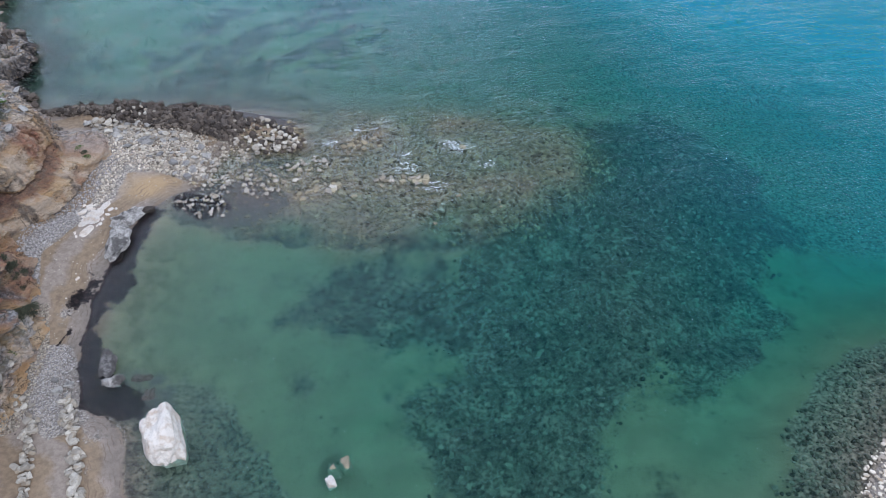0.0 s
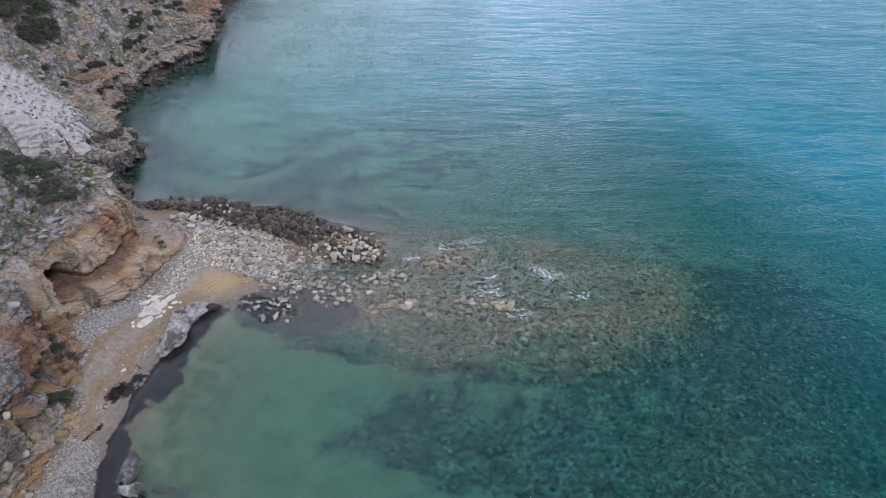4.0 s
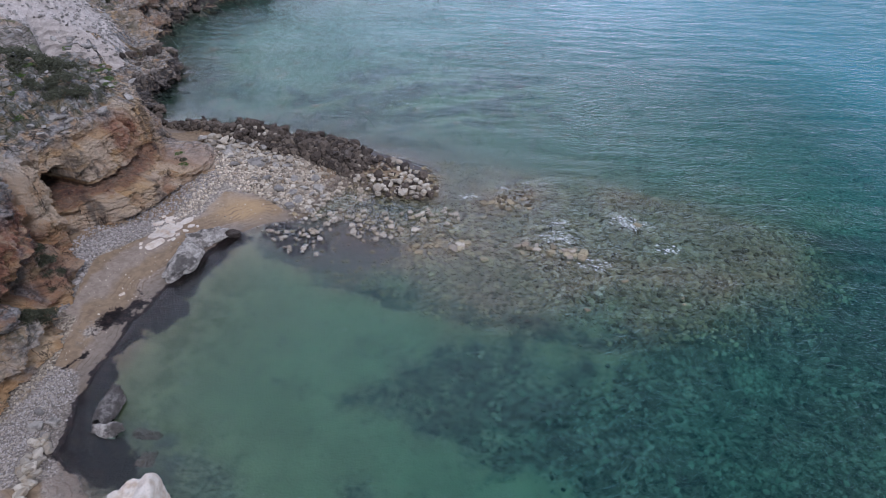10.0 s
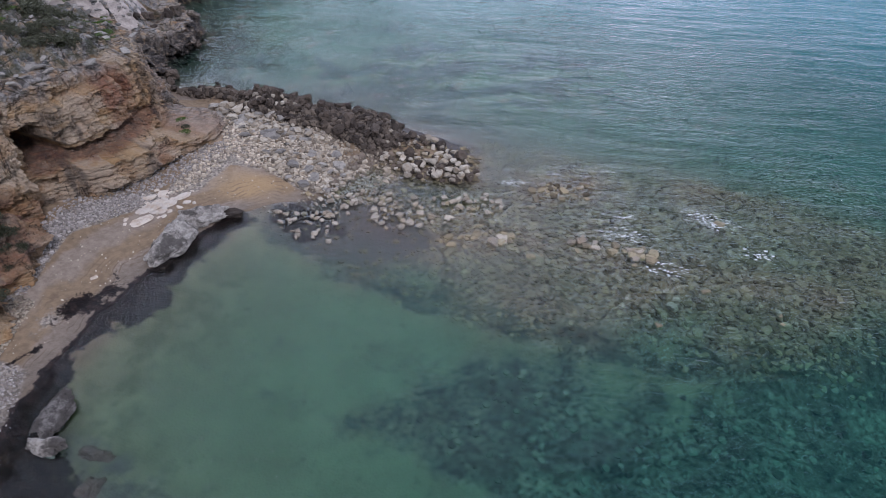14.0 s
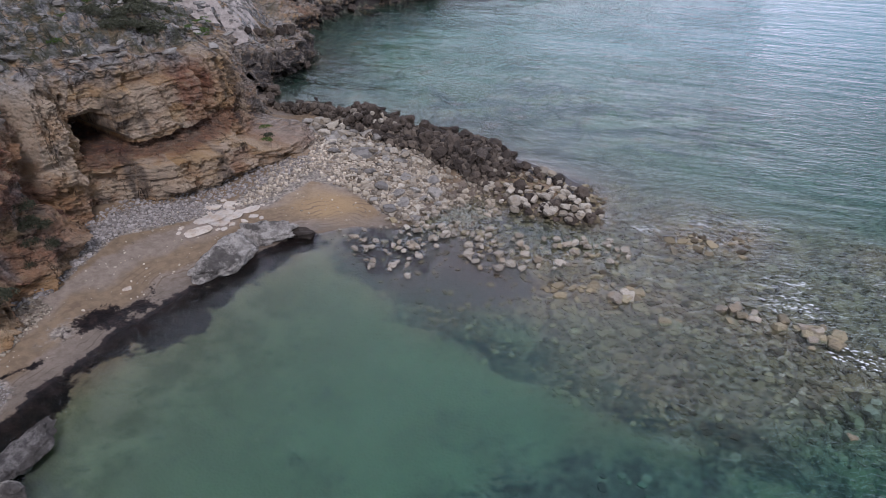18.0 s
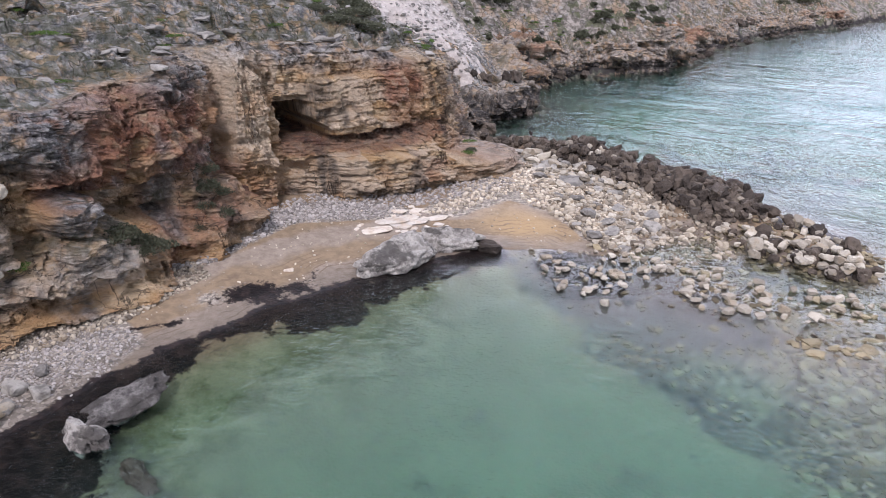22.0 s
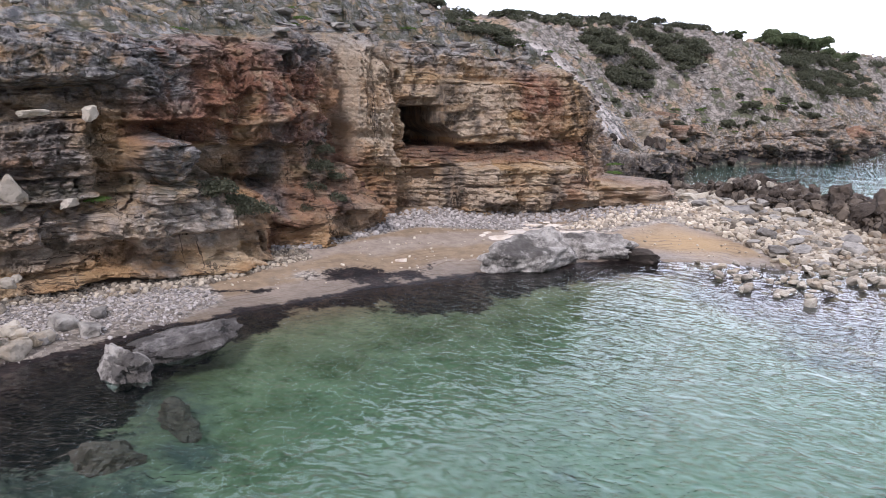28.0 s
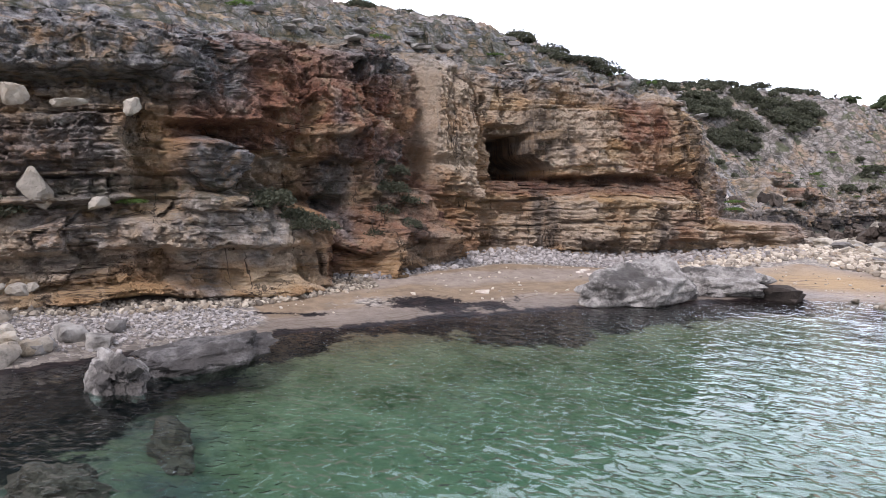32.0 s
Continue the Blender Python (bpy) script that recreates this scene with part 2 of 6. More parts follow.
def ground_height(px, py):
    shore = signed_distance(px, py, LAND) + 0.25 * fbm(px * 0.5, py * 0.5, 3, 2)
    inland = signed_distance(px, py, INLAND)
    sea = np.maximum(-shore, 0)
    depth = 1.75 * (1 - np.exp(-sea / 7.0)) + 0.04 * np.maximum(sea - 14, 0) + 0.13 * np.maximum(px - 15, 0) * smooth(3, 14, sea)
    depth = depth + 0.10 * np.maximum(sea - 4, 0) * smooth(56, 105, py) + 0.6 * (1 - np.exp(-sea / 2.5)) * smooth(58, 68, py)
    depth = np.minimum(depth, 9.0)
    reef = zone(px, py, REEF, 4.0, 2.4, 0.3, 5)
    shelf = 0.27 + 0.24 * fbm(px * 0.3, py * 0.3, 3, 6) + 0.016 * np.maximum(px + 12, 0)
    depth = depth * (1 - reef) + np.minimum(depth, np.maximum(shelf, 0.06)) * reef
    z = np.where(shore > 0, 0, -depth)
    land = np.maximum(shore, 0)
    beach = np.minimum(0.04 + 0.125 * land, 1.35 + 0.02 * land)
    spit = smooth(51, 56, py) * smooth(-40, -34, px) * smooth(64, 60, py)
    beach = beach * (1 - spit) + np.minimum(beach, 0.75 + 0.012 * np.maximum(-px - 14, 0) * 2) * spit
    z = z + beach
    ridge = zone(px, py, RIDGE, 0.7, 0.4, 0.6, 57) * (1 - 0.45 * smooth(-37, -40, px))
    z = z + ridge * (0.45 + 0.9 * karst(px * 1.4, py * 1.4))
    north = smooth(63, 68, py)
    south = smooth(22, 17, py)
    lip = 5.6 * (1 - north) * (1 - south) + 0.6 * north
    width = 1.0 + 3.0 * north + 2.5 * south
    up = smooth(lip - width, lip, inland)
    top = plateau(px, py, inland)
    rocky = smooth(0.3, 2.5, inland + 3.5 * north) * (1 - 0.75 * zone(px, py, SCREE, 1.0, 0.6))
    far = smooth(60, 75, py)
    rugged = karst(px, py) * (1 + 0.7 * far) + 0.9 * far * karst(px * 0.38, py * 0.38) * smooth(0, 4, land)
    crag = north * (2.2 + 1.1 * fbm(px * 0.17, py * 0.17, 3, 51)) * smooth(0.1, 1.1, land + 0.5 * fbm(px * 0.9, py * 0.9, 3, 52)) * (1 - 0.6 * zone(px, py, SCREE, 1.5, 0.6))
    z = z + np.maximum(crag, 0)
    z = z * (1 - up) + np.maximum(top, z) * up + rugged * rocky * smooth(0.2, 1.2, land)
    return z, shore, inland


# ---- material tools ----
class Mat:
    """A small builder for procedural materials in object-independent world coordinates."""

    def __init__(self, name, rough=0.9):
        self.m = bpy.data.materials.new(name)
        self.m.use_nodes = True
        self.n, self.l = self.m.node_tree.nodes, self.m.node_tree.links
        self.n.clear()
        self.out = self.n.new("ShaderNodeOutputMaterial")
        self.b = self.n.new("ShaderNodeBsdfPrincipled")
        self.b.inputs["Roughness"].default_value = rough
        self.b.inputs["Specular IOR Level"].default_value = 0.25
        self.l.new(self.b.outputs[0], self.out.inputs["Surface"])
        self.geo = self.n.new("ShaderNodeNewGeometry")
        self.tc = self.n.new("ShaderNodeTexCoord")

    def put(self, socket, value):
        if isinstance(value, bpy.types.NodeSocket):
            self.l.new(value, socket)
        elif isinstance(value, (tuple, list)) and len(value) == 3 and socket.type == "RGBA":
            socket.default_value = (*value, 1)
        else:
            socket.default_value = value

    def coords(self, scale=(1, 1, 1), space="world", turn=(0, 0, 0)):
        mp = self.n.new("ShaderNodeMapping")
        mp.inputs["Scale"].default_value = scale
        mp.inputs["Rotation"].default_value = turn
        self.l.new(self.geo.outputs["Position"] if space == "world" else self.tc.outputs["Object"], mp.inputs["Vector"])
        return mp.outputs[0]

    def crests(self, along, across, turn):
        """Coordinates for waves: so many per metre along and across their crests, which run at an angle."""
        spin, mp = self.n.new("ShaderNodeMapping"), self.n.new("ShaderNodeMapping")
        spin.inputs["Rotation"].default_value = (0, 0, radians(-turn))
        mp.inputs["Scale"].default_value = (along, across, 1)
        self.l.new(self.geo.outputs["Position"], spin.inputs["Vector"])
        self.l.new(spin.outputs[0], mp.inputs["Vector"])
        return mp.outputs[0]

    def noise(self, scale, detail=4, rough=0.55, co=None, distortion=0.0):
        t = self.n.new("ShaderNodeTexNoise")
        t.inputs["Scale"].default_value, t.inputs["Detail"].default_value = scale, detail
        t.inputs["Roughness"].default_value, t.inputs["Distortion"].default_value = rough, distortion
        self.l.new(co if co else self.geo.outputs["Position"], t.inputs["Vector"])
        return t.outputs["Fac"]

    def voronoi(self, scale, feature="F1", co=None, output="Distance"):
        t = self.n.new("ShaderNodeTexVoronoi")
        t.feature = feature
        t.inputs["Scale"].default_value = scale
        self.l.new(co if co else self.geo.outputs["Position"], t.inputs["Vector"])
        return t.outputs[output]

    def attr(self, name):
        t = self.n.new("ShaderNodeAttribute")
        t.attribute_name = name
        return t.outputs["Fac"]

    def ramp(self, value, lo, hi, a=0.0, b=1.0):
        t = self.n.new("ShaderNodeMapRange")
        t.interpolation_type = "SMOOTHSTEP"
        for key, v in (("From Min", lo), ("From Max", hi), ("To Min", a), ("To Max", b)):
            t.inputs[key].default_value = v
        self.put(t.inputs["Value"], value)
        return t.outputs[0]

    def math(self, op, a, b=0.0):
        t = self.n.new("ShaderNodeMath")
        t.operation = op
        self.put(t.inputs[0], a)
        self.put(t.inputs[1], b)
        return t.outputs[0]

    def mix(self, fac, a, b, blend="MIX"):
        t = self.n.new("ShaderNodeMix")
        t.data_type, t.blend_type = "RGBA", blend
        self.put(t.inputs[0], fac)
        self.put(t.inputs[6], a)
        self.put(t.inputs[7], b)
        return t.outputs[2]

    def random(self):
        return self.n.new("ShaderNodeObjectInfo").outputs["Random"]

    def island(self):
        return self.geo.outputs["Random Per Island"]

    def bump(self, height, strength=0.6, distance=0.05, normal=None):
        t = self.n.new("ShaderNodeBump")
        t.inputs["Strength"].default_value, t.inputs["Distance"].default_value = strength, distance
        self.put(t.inputs["Height"], height)
        if normal:
            self.put(t.inputs["Normal"], normal)
        return t.outputs[0]

    def finish(self, colour, normal=None, rough=None):
        self.put(self.b.inputs["Base Color"], colour)
        if normal:
            self.put(self.b.inputs["Normal"], normal)
        if rough is not None:
            self.put(self.b.inputs["Roughness"], rough)
        return self.m


# ---- materials ----
def cliff_material():
    k = Mat("layered_limestone", 0.95)
    beds = k.noise(1.0, 5, 0.6, k.coords((0.3, 0.3, 2.4)), 0.8)
    thin = k.noise(1.0, 5, 0.65, k.coords((1.2, 1.2, 9.0)), 0.6)
    blot, fine, mid = k.noise(0.55, 5, 0.6), k.noise(9.0, 6, 0.68), k.noise(2.6, 6, 0.66)
    tint = k.attr("tint")
    col = k.mix(k.ramp(beds, 0.36, 0.64), (0.70, 0.54, 0.355), (0.55, 0.355, 0.175))
    col = k.mix(k.ramp(tint, 0.50, 0.95, 0, 0.85), col, k.mix(blot, (0.66, 0.50, 0.34), (0.66, 0.59, 0.50)))
    col = k.mix(k.ramp(tint, 0.36, 0.02, 0, 0.65), col, (0.30, 0.185, 0.115))
    col = k.mix(k.ramp(blot, 0.45, 0.64, 0, 0.7), col, (0.52, 0.31, 0.15))
    banded = k.math("SUBTRACT", 1.0, k.math("MULTIPLY", k.attr("plain"), 0.75))
    col = k.mix(k.math("MULTIPLY", k.ramp(thin, 0.54, 0.72, 0, 0.30), banded), col, (0.18, 0.115, 0.08))
    streak = k.math("MULTIPLY", k.ramp(k.attr("plain"), 0.6, 1.0), k.ramp(k.noise(1.0, 5, 0.6, k.coords((2.6, 2.6, 0.28))), 0.52, 0.68, 0, 0.4))
    col = k.mix(streak, col, (0.30, 0.27, 0.24))
    red = k.math("MULTIPLY", k.attr("red"), k.ramp(k.noise(1.3, 5), 0.28, 0.52, 0.3, 1.0))
    col = k.mix(red, col, k.mix(k.ramp(mid, 0.35, 0.65), (0.18, 0.085, 0.062), (0.40, 0.20, 0.12)))
    grey = k.math("MULTIPLY", k.attr("grey"), k.ramp(k.noise(1.5, 6, 0.65), 0.32, 0.56, 0.15, 1.0))
    col = k.mix(grey, col, k.mix(k.ramp(mid, 0.38, 0.62), (0.15, 0.155, 0.165), (0.47, 0.465, 0.455)))
    gaps = k.ramp(k.voronoi(1.0, "DISTANCE_TO_EDGE", k.coords((1.25, 0.8, 2.4))), 0.0, 0.10, 0.9, 0.0)
    gaps = k.math("MULTIPLY", k.math("MULTIPLY", gaps, k.attr("grey")), k.ramp(k.noise(1.1, 4), 0.38, 0.56))
    col = k.mix(gaps, col, k.mix(fine, (0.03, 0.034, 0.02), (0.085, 0.08, 0.055)))
    # dark rock patches, plus painted shade under the overhang beside the cave
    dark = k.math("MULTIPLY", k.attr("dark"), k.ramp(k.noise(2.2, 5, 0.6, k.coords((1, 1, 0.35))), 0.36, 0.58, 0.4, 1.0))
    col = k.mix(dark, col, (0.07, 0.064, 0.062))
    col = k.mix(k.ramp(fine, 0.56, 0.76, 0, 0.36), col, k.mix(0.6, col, (0.09, 0.065, 0.05)))
    col = k.mix(k.ramp(fine, 0.44, 0.28, 0, 0.35), col, (0.66, 0.60, 0.50))
    seam = k.math("ABSOLUTE", k.math("SUBTRACT", k.noise(1.0, 4, 0.6, k.coords((0.14, 0.14, 1.7)), 0.3), 0.5))
    seam = k.math("MULTIPLY", k.math("MULTIPLY", k.ramp(seam, 0.0, 0.014, 0.7, 0.0), banded), k.ramp(k.noise(0.5, 4), 0.40, 0.58))
    cleft = k.math("ABSOLUTE", k.math("SUBTRACT", k.noise(1.0, 4, 0.6, k.coords((0.6, 0.6, 0.12)), 0.3), 0.5))
    cleft = k.math("MULTIPLY", k.ramp(cleft, 0.0, 0.010, 0.8, 0.0), k.ramp(k.noise(0.6, 4), 0.46, 0.60))
    line = k.math("MAXIMUM", seam, cleft)
    col = k.mix(line, col, (0.035, 0.027, 0.024))
    col = k.mix(k.math("MULTIPLY", k.attr("green"), k.ramp(k.noise(1.4, 6, 0.65), 0.42, 0.56)), col, k.mix(fine, (0.05, 0.06, 0.03), (0.115, 0.12, 0.06)))
    nrm = k.bump(k.math("MULTIPLY", thin, banded), 0.7, 0.10)
    nrm = k.bump(mid, 1.0, 0.40, nrm)
    nrm = k.bump(fine, 1.0, 0.20, nrm)
    nrm = k.bump(k.math("SUBTRACT", 1.0, line), 1.0, 0.12, nrm)
    return k.finish(col, nrm)


def ground_material():
    k = Mat("shore_and_sea_floor", 0.95)
    fine, grain = k.noise(2.5, 6, 0.62), k.noise(24.0, 4, 0.6)
    wide = k.noise(0.35, 4, 0.55)
    # sand: bands along the shore, swash lines
    run = k.math("ADD", k.attr("run"), k.math("MULTIPLY", k.math("SUBTRACT", wide, 0.5), 2.6))
    run = k.math("ADD", run, k.math("MULTIPLY", k.math("SUBTRACT", fine, 0.5), 0.5))
    brown = k.mix(k.ramp(fine, 0.38, 0.66), (0.275, 0.205, 0.133), (0.20, 0.147, 0.097))
    ashen = k.mix(k.ramp(fine, 0.36, 0.68), (0.315, 0.262, 0.212), (0.23, 0.188, 0.15))
    band = k.math("MULTIPLY", k.ramp(run, 2.7, 3.3), k.ramp(run, 4.9, 4.3))
    band = k.math("MAXIMUM", band, k.math("MULTIPLY", k.ramp(run, -0.6, 0.2), k.ramp(run, 1.5, 1.0)))
    sand = k.mix(band, brown, ashen)
    sand = k.mix(k.attr("gold"), sand, k.mix(fine, (0.42, 0.30, 0.165), (0.33, 0.225, 0.12)))
    swash = k.math("SINE", k.math("MULTIPLY", k.math("ADD", k.attr("run"), k.math("MULTIPLY", wide, 1.4)), 19.0))
    swash = k.math("MULTIPLY", k.ramp(swash, 0.55, 0.95), k.math("MULTIPLY", k.ramp(k.noise(0.8, 4), 0.45, 0.62), k.ramp(run, 3.4, 2.4)))
    sand = k.mix(k.math("MULTIPLY", swash, 0.65), sand, (0.15, 0.105, 0.075))
    sand = k.mix(k.ramp(grain, 0.50, 0.72, 0, 0.5), sand, (0.19, 0.145, 0.11))
    floor_sand = k.mix(k.ramp(k.noise(0.5, 4, 0.5), 0.30, 0.70), (0.285, 0.252, 0.158), (0.225, 0.20, 0.124))
    floor_sand = k.mix(k.ramp(grain, 0.52, 0.74, 0, 0.4), floor_sand, (0.17, 0.15, 0.10))
    floor_sand = k.mix(k.ramp(k.noise(1.6, 6, 0.7), 0.58, 0.70, 0, 0.75), floor_sand, (0.12, 0.11, 0.07))
    floor_sand = k.mix(k.ramp(k.noise(4.2, 5, 0.65), 0.57, 0.68, 0, 0.6), floor_sand, (0.10, 0.095, 0.06))
    sand = k.mix(k.ramp(k.attr("run"), -0.9, -1.8), sand, floor_sand)
    # pebbles
    pv = k.voronoi(7.5, "F1", None, "Color")
    peb = k.mix(k.ramp(pv, 0.1, 0.9), (0.16, 0.14, 0.118), (0.43, 0.38, 0.32))
    peb = k.mix(k.ramp(k.voronoi(7.5, "DISTANCE_TO_EDGE"), 0.0, 0.05), (0.12, 0.11, 0.10), peb)
    col = k.mix(k.ramp(k.math("ADD", k.attr("pebble"), k.math("MULTIPLY", k.math("SUBTRACT", fine, 0.5), 0.7)), 0.35, 0.65), sand, peb)
    # upland soil and rock
    rock = k.mix(k.ramp(k.noise(1.1, 6, 0.65), 0.38, 0.62), (0.13, 0.115, 0.10), (0.36, 0.325, 0.29))
    rock = k.mix(k.ramp(k.noise(0.22, 5, 0.6), 0.49, 0.62, 0, 0.75), rock, k.mix(fine, (0.30, 0.20, 0.125), (0.44, 0.33, 0.22)))
    rock = k.mix(k.ramp(k.noise(0.5, 6, 0.65), 0.53, 0.60, 0, 0.85), rock, k.mix(grain, (0.05, 0.06, 0.03), (0.14, 0.15, 0.08)))
    rock = k.mix(k.ramp(grain, 0.5, 0.75, 0, 0.5), rock, (0.14, 0.12, 0.10))
    blocks = k.voronoi(0.9, "F1", k.coords((1, 1, 2.2)))
    rock = k.mix(k.ramp(k.voronoi(0.9, "DISTANCE_TO_EDGE", k.coords((1, 1, 2.2))), 0.0, 0.08, 0.75, 0), rock, (0.06, 0.06, 0.042))
    col = k.mix(k.attr("rock"), col, rock)
    scree = k.mix(k.ramp(fine, 0.4, 0.65), (0.47, 0.42, 0.385), (0.58, 0.53, 0.49))
    scree = k.mix(k.ramp(grain, 0.5, 0.72, 0, 0.6), scree, (0.27, 0.25, 0.24))
    col = k.mix(k.attr("scree"), col, scree)
    col = k.mix(k.ramp(k.math("ADD", k.attr("tide"), k.math("MULTIPLY", k.math("SUBTRACT", fine, 0.5), 0.8)), 0.35, 0.65), col, (0.045, 0.04, 0.038))
    # sea floor
    cob = k.mix(k.ramp(k.noise(3.4, 6, 0.7), 0.36, 0.64), (0.075, 0.066, 0.05), (0.34, 0.29, 0.215))
    col = k.mix(k.ramp(k.math("ADD", k.attr("cobble"), k.math("MULTIPLY", k.math("SUBTRACT", fine, 0.5), 0.9)), 0.35, 0.65), col, cob)
    mead = k.mix(k.ramp(k.noise(1.7, 7, 0.78), 0.38, 0.66), (0.03, 0.036, 0.03), (0.14, 0.14, 0.104))
    mead = k.mix(k.math("MULTIPLY", k.ramp(k.voronoi(1.5, "F1", None, "Color"), 0.74, 0.84), k.ramp(k.voronoi(1.5), 0.34, 0.22)), mead, (0.27, 0.25, 0.19))
    patch = k.math("MULTIPLY", k.math("SUBTRACT", k.noise(0.45, 8, 0.74), 0.5), 2.6)
    col = k.mix(k.ramp(k.math("ADD", k.attr("meadow"), patch), 0.15, 0.85), col, mead)
    # olive growth near shore, deepened to stand in for the cliff's dark reflection
    algae = k.math("MULTIPLY", k.attr("algae"), k.ramp(k.noise(0.8, 7, 0.7), 0.38, 0.62))
    col = k.mix(algae, col, k.mix(fine, (0.05, 0.055, 0.022), (0.15, 0.145, 0.07)))
    silt = k.ramp(k.math("ADD", k.attr("silt"), k.math("MULTIPLY", k.math("SUBTRACT", k.noise(0.9, 6, 0.65), 0.5), 1.2)), 0.3, 0.75)
    col = k.mix(silt, col, k.mix(fine, (0.07, 0.06, 0.055), (0.15, 0.135, 0.12)))
    wet = k.attr("wet")
    col = k.mix(k.math("MULTIPLY", wet, 0.5), col, k.mix(0.8, col, (0.06, 0.045, 0.035)))
    weed = k.mix(k.ramp(fine, 0.4, 0.7), (0.007, 0.005, 0.005), (0.034, 0.022, 0.019))
    wm = k.ramp(k.math("ADD", k.attr("weed"), k.math("MULTIPLY", k.math("SUBTRACT", k.noise(0.9, 8, 0.75), 0.5), 3.0)), 0.42, 0.68)
    col = k.mix(wm, col, weed)
    nrm = k.bump(k.voronoi(7.5), 0.35, 0.05)
    nrm = k.bump(fine, 0.5, 0.10, nrm)
    nrm = k.bump(k.math("MULTIPLY", k.attr("rock"), k.math("ADD", blocks, k.noise(1.3, 6, 0.68))), 1.0, 0.35, nrm)
    nrm = k.bump(grain, 0.35, 0.02, nrm)
    return k.finish(col, nrm, k.ramp(wet, 0, 1, 0.95, 0.55))


def water_material():
    k = Mat("clear_sea_water", 0.05)
    k.n.remove(k.b)
    d = k.attr("depth")
    comb = k.n.new("ShaderNodeCombineColor")
    for i, base in enumerate((0.62, 0.92, 0.875)):
        k.l.new(k.math("POWER", base, d), comb.inputs[i])
    clear = k.n.new("ShaderNodeBsdfTransparent")
    k.l.new(comb.outputs[0], clear.inputs["Color"])
    haze = k.n.new("ShaderNodeBsdfDiffuse")
    turbid = k.math("POWER", k.math("SUBTRACT", 1.0, k.math("POWER", 0.86, d)), 2.6)
    k.l.new(k.mix(turbid, (0, 0, 0), (0.022, 0.30, 0.44)), haze.inputs["Color"])
    body = k.n.new("ShaderNodeAddShader")
    k.l.new(clear.outputs[0], body.inputs[0])
    k.l.new(haze.outputs[0], body.inputs[1])
    ripple = k.ramp(k.noise(1.0, 1, 0.5, k.crests(4.6, 6.4, 36), 0.4), 0.49, 0.64)
    chop = k.ramp(k.noise(1.0, 1, 0.5, k.crests(1.5, 2.4, 18), 0.5), 0.32, 0.68)
    wave = k.noise(1.0, 2, 0.5, k.crests(0.32, 0.95, 12), 0.4)
    swell = k.noise(1.0, 2, 0.5, k.crests(0.12, 0.36, 8))
    gust = k.ramp(k.noise(0.09, 3, 0.6), 0.36, 0.64, 0.55, 1.25)
    lee = k.attr("lee")
    nrm = k.bump(k.math("MULTIPLY", swell, k.ramp(lee, 0, 1, 1.0, 0.25)), 1.0, 0.22)
    nrm = k.bump(k.math("MULTIPLY", wave, k.ramp(lee, 0, 1, 1.0, 0.3)), 1.0, 0.085, nrm)
    gust = k.math("MULTIPLY", gust, k.ramp(lee, 0, 1, 0.85, 1.4))
    nrm = k.bump(k.math("MULTIPLY", ripple, gust), 1.0, 0.0145, nrm)
    nrm = k.bump(k.math("MULTIPLY", chop, k.math("MULTIPLY", gust, k.ramp(lee, 0, 1, 1.0, 0.35))), 1.0, 0.026, nrm)
    gloss = k.n.new("ShaderNodeBsdfGlossy")
    gloss.inputs["Roughness"].default_value = 0.02
    k.l.new(nrm, gloss.inputs["Normal"])
    fr = k.n.new("ShaderNodeFresnel")
    fr.inputs["IOR"].default_value = 1.33
    k.l.new(nrm, fr.inputs["Normal"])
    mixs = k.n.new("ShaderNodeMixShader")
    k.l.new(fr.outputs[0], mixs.inputs[0])
    k.l.new(body.outputs[0], mixs.inputs[1])
    k.l.new(gloss.outputs[0], mixs.inputs[2])
    k.l.new(mixs.outputs[0], k.out.inputs["Surface"])
    return k.m


def stone_material(name, light, shade, stain, wet=0.0):
    """Loose stone: colour varies from stone to stone, with lichen, pits and a waterline stain."""
    k = Mat(name, 0.92)
    r = k.random()
    fine, blot = k.noise(7.0, 6, 0.65), k.noise(1.8, 5, 0.6)
    col = k.mix(r, light, shade)
    col = k.mix(k.ramp(blot, 0.45, 0.68, 0, 0.75), col, stain)
    col = k.mix(k.ramp(fine, 0.5, 0.78, 0, 0.55), col, tuple(0.4 * c for c in shade))
    nrm = k.bump(k.noise(3.2, 6, 0.7), 0.8, 0.12)
    nrm = k.bump(fine, 0.9, 0.07, nrm)
    return k.finish(col, nrm, 0.92 - 0.4 * wet)


def rubble_material(name, light, shade, stain):
    k = Mat(name, 0.93)
    r = k.island()
    col = k.mix(r, light, shade)
    col = k.mix(k.ramp(k.noise(3.0, 5), 0.5, 0.7, 0, 0.6), col, stain)
    return k.finish(col, k.bump(k.noise(16.0, 4), 0.5, 0.02))


def leaf_material(name, a, b):
    k = Mat(name, 0.6)
    col = k.mix(k.island(), a, b)
    col = k.mix(k.ramp(k.noise(1.2, 3), 0.4, 0.7, 0, 0.5), col, tuple(0.5 * c for c in a))
    k.finish(col)
    thin = k.n.new("ShaderNodeBsdfTranslucent")
    k.l.new(col, thin.inputs["Color"])
    both = k.n.new("ShaderNodeMixShader")
    both.inputs[0].default_value = 0.4
    k.l.new(k.b.outputs[0], both.inputs[1])
    k.l.new(thin.outputs[0], both.inputs[2])
    k.l.new(both.outputs[0], k.out.inputs["Surface"])
    return k.m


def bark_material():
    k = Mat("dry_bark", 0.95)
    t = k.noise(1.0, 5, 0.6, k.coords((14, 14, 3)))
    return k.finish(k.mix(t, (0.10, 0.075, 0.055), (0.24, 0.19, 0.15)), k.bump(t, 0.8, 0.02))


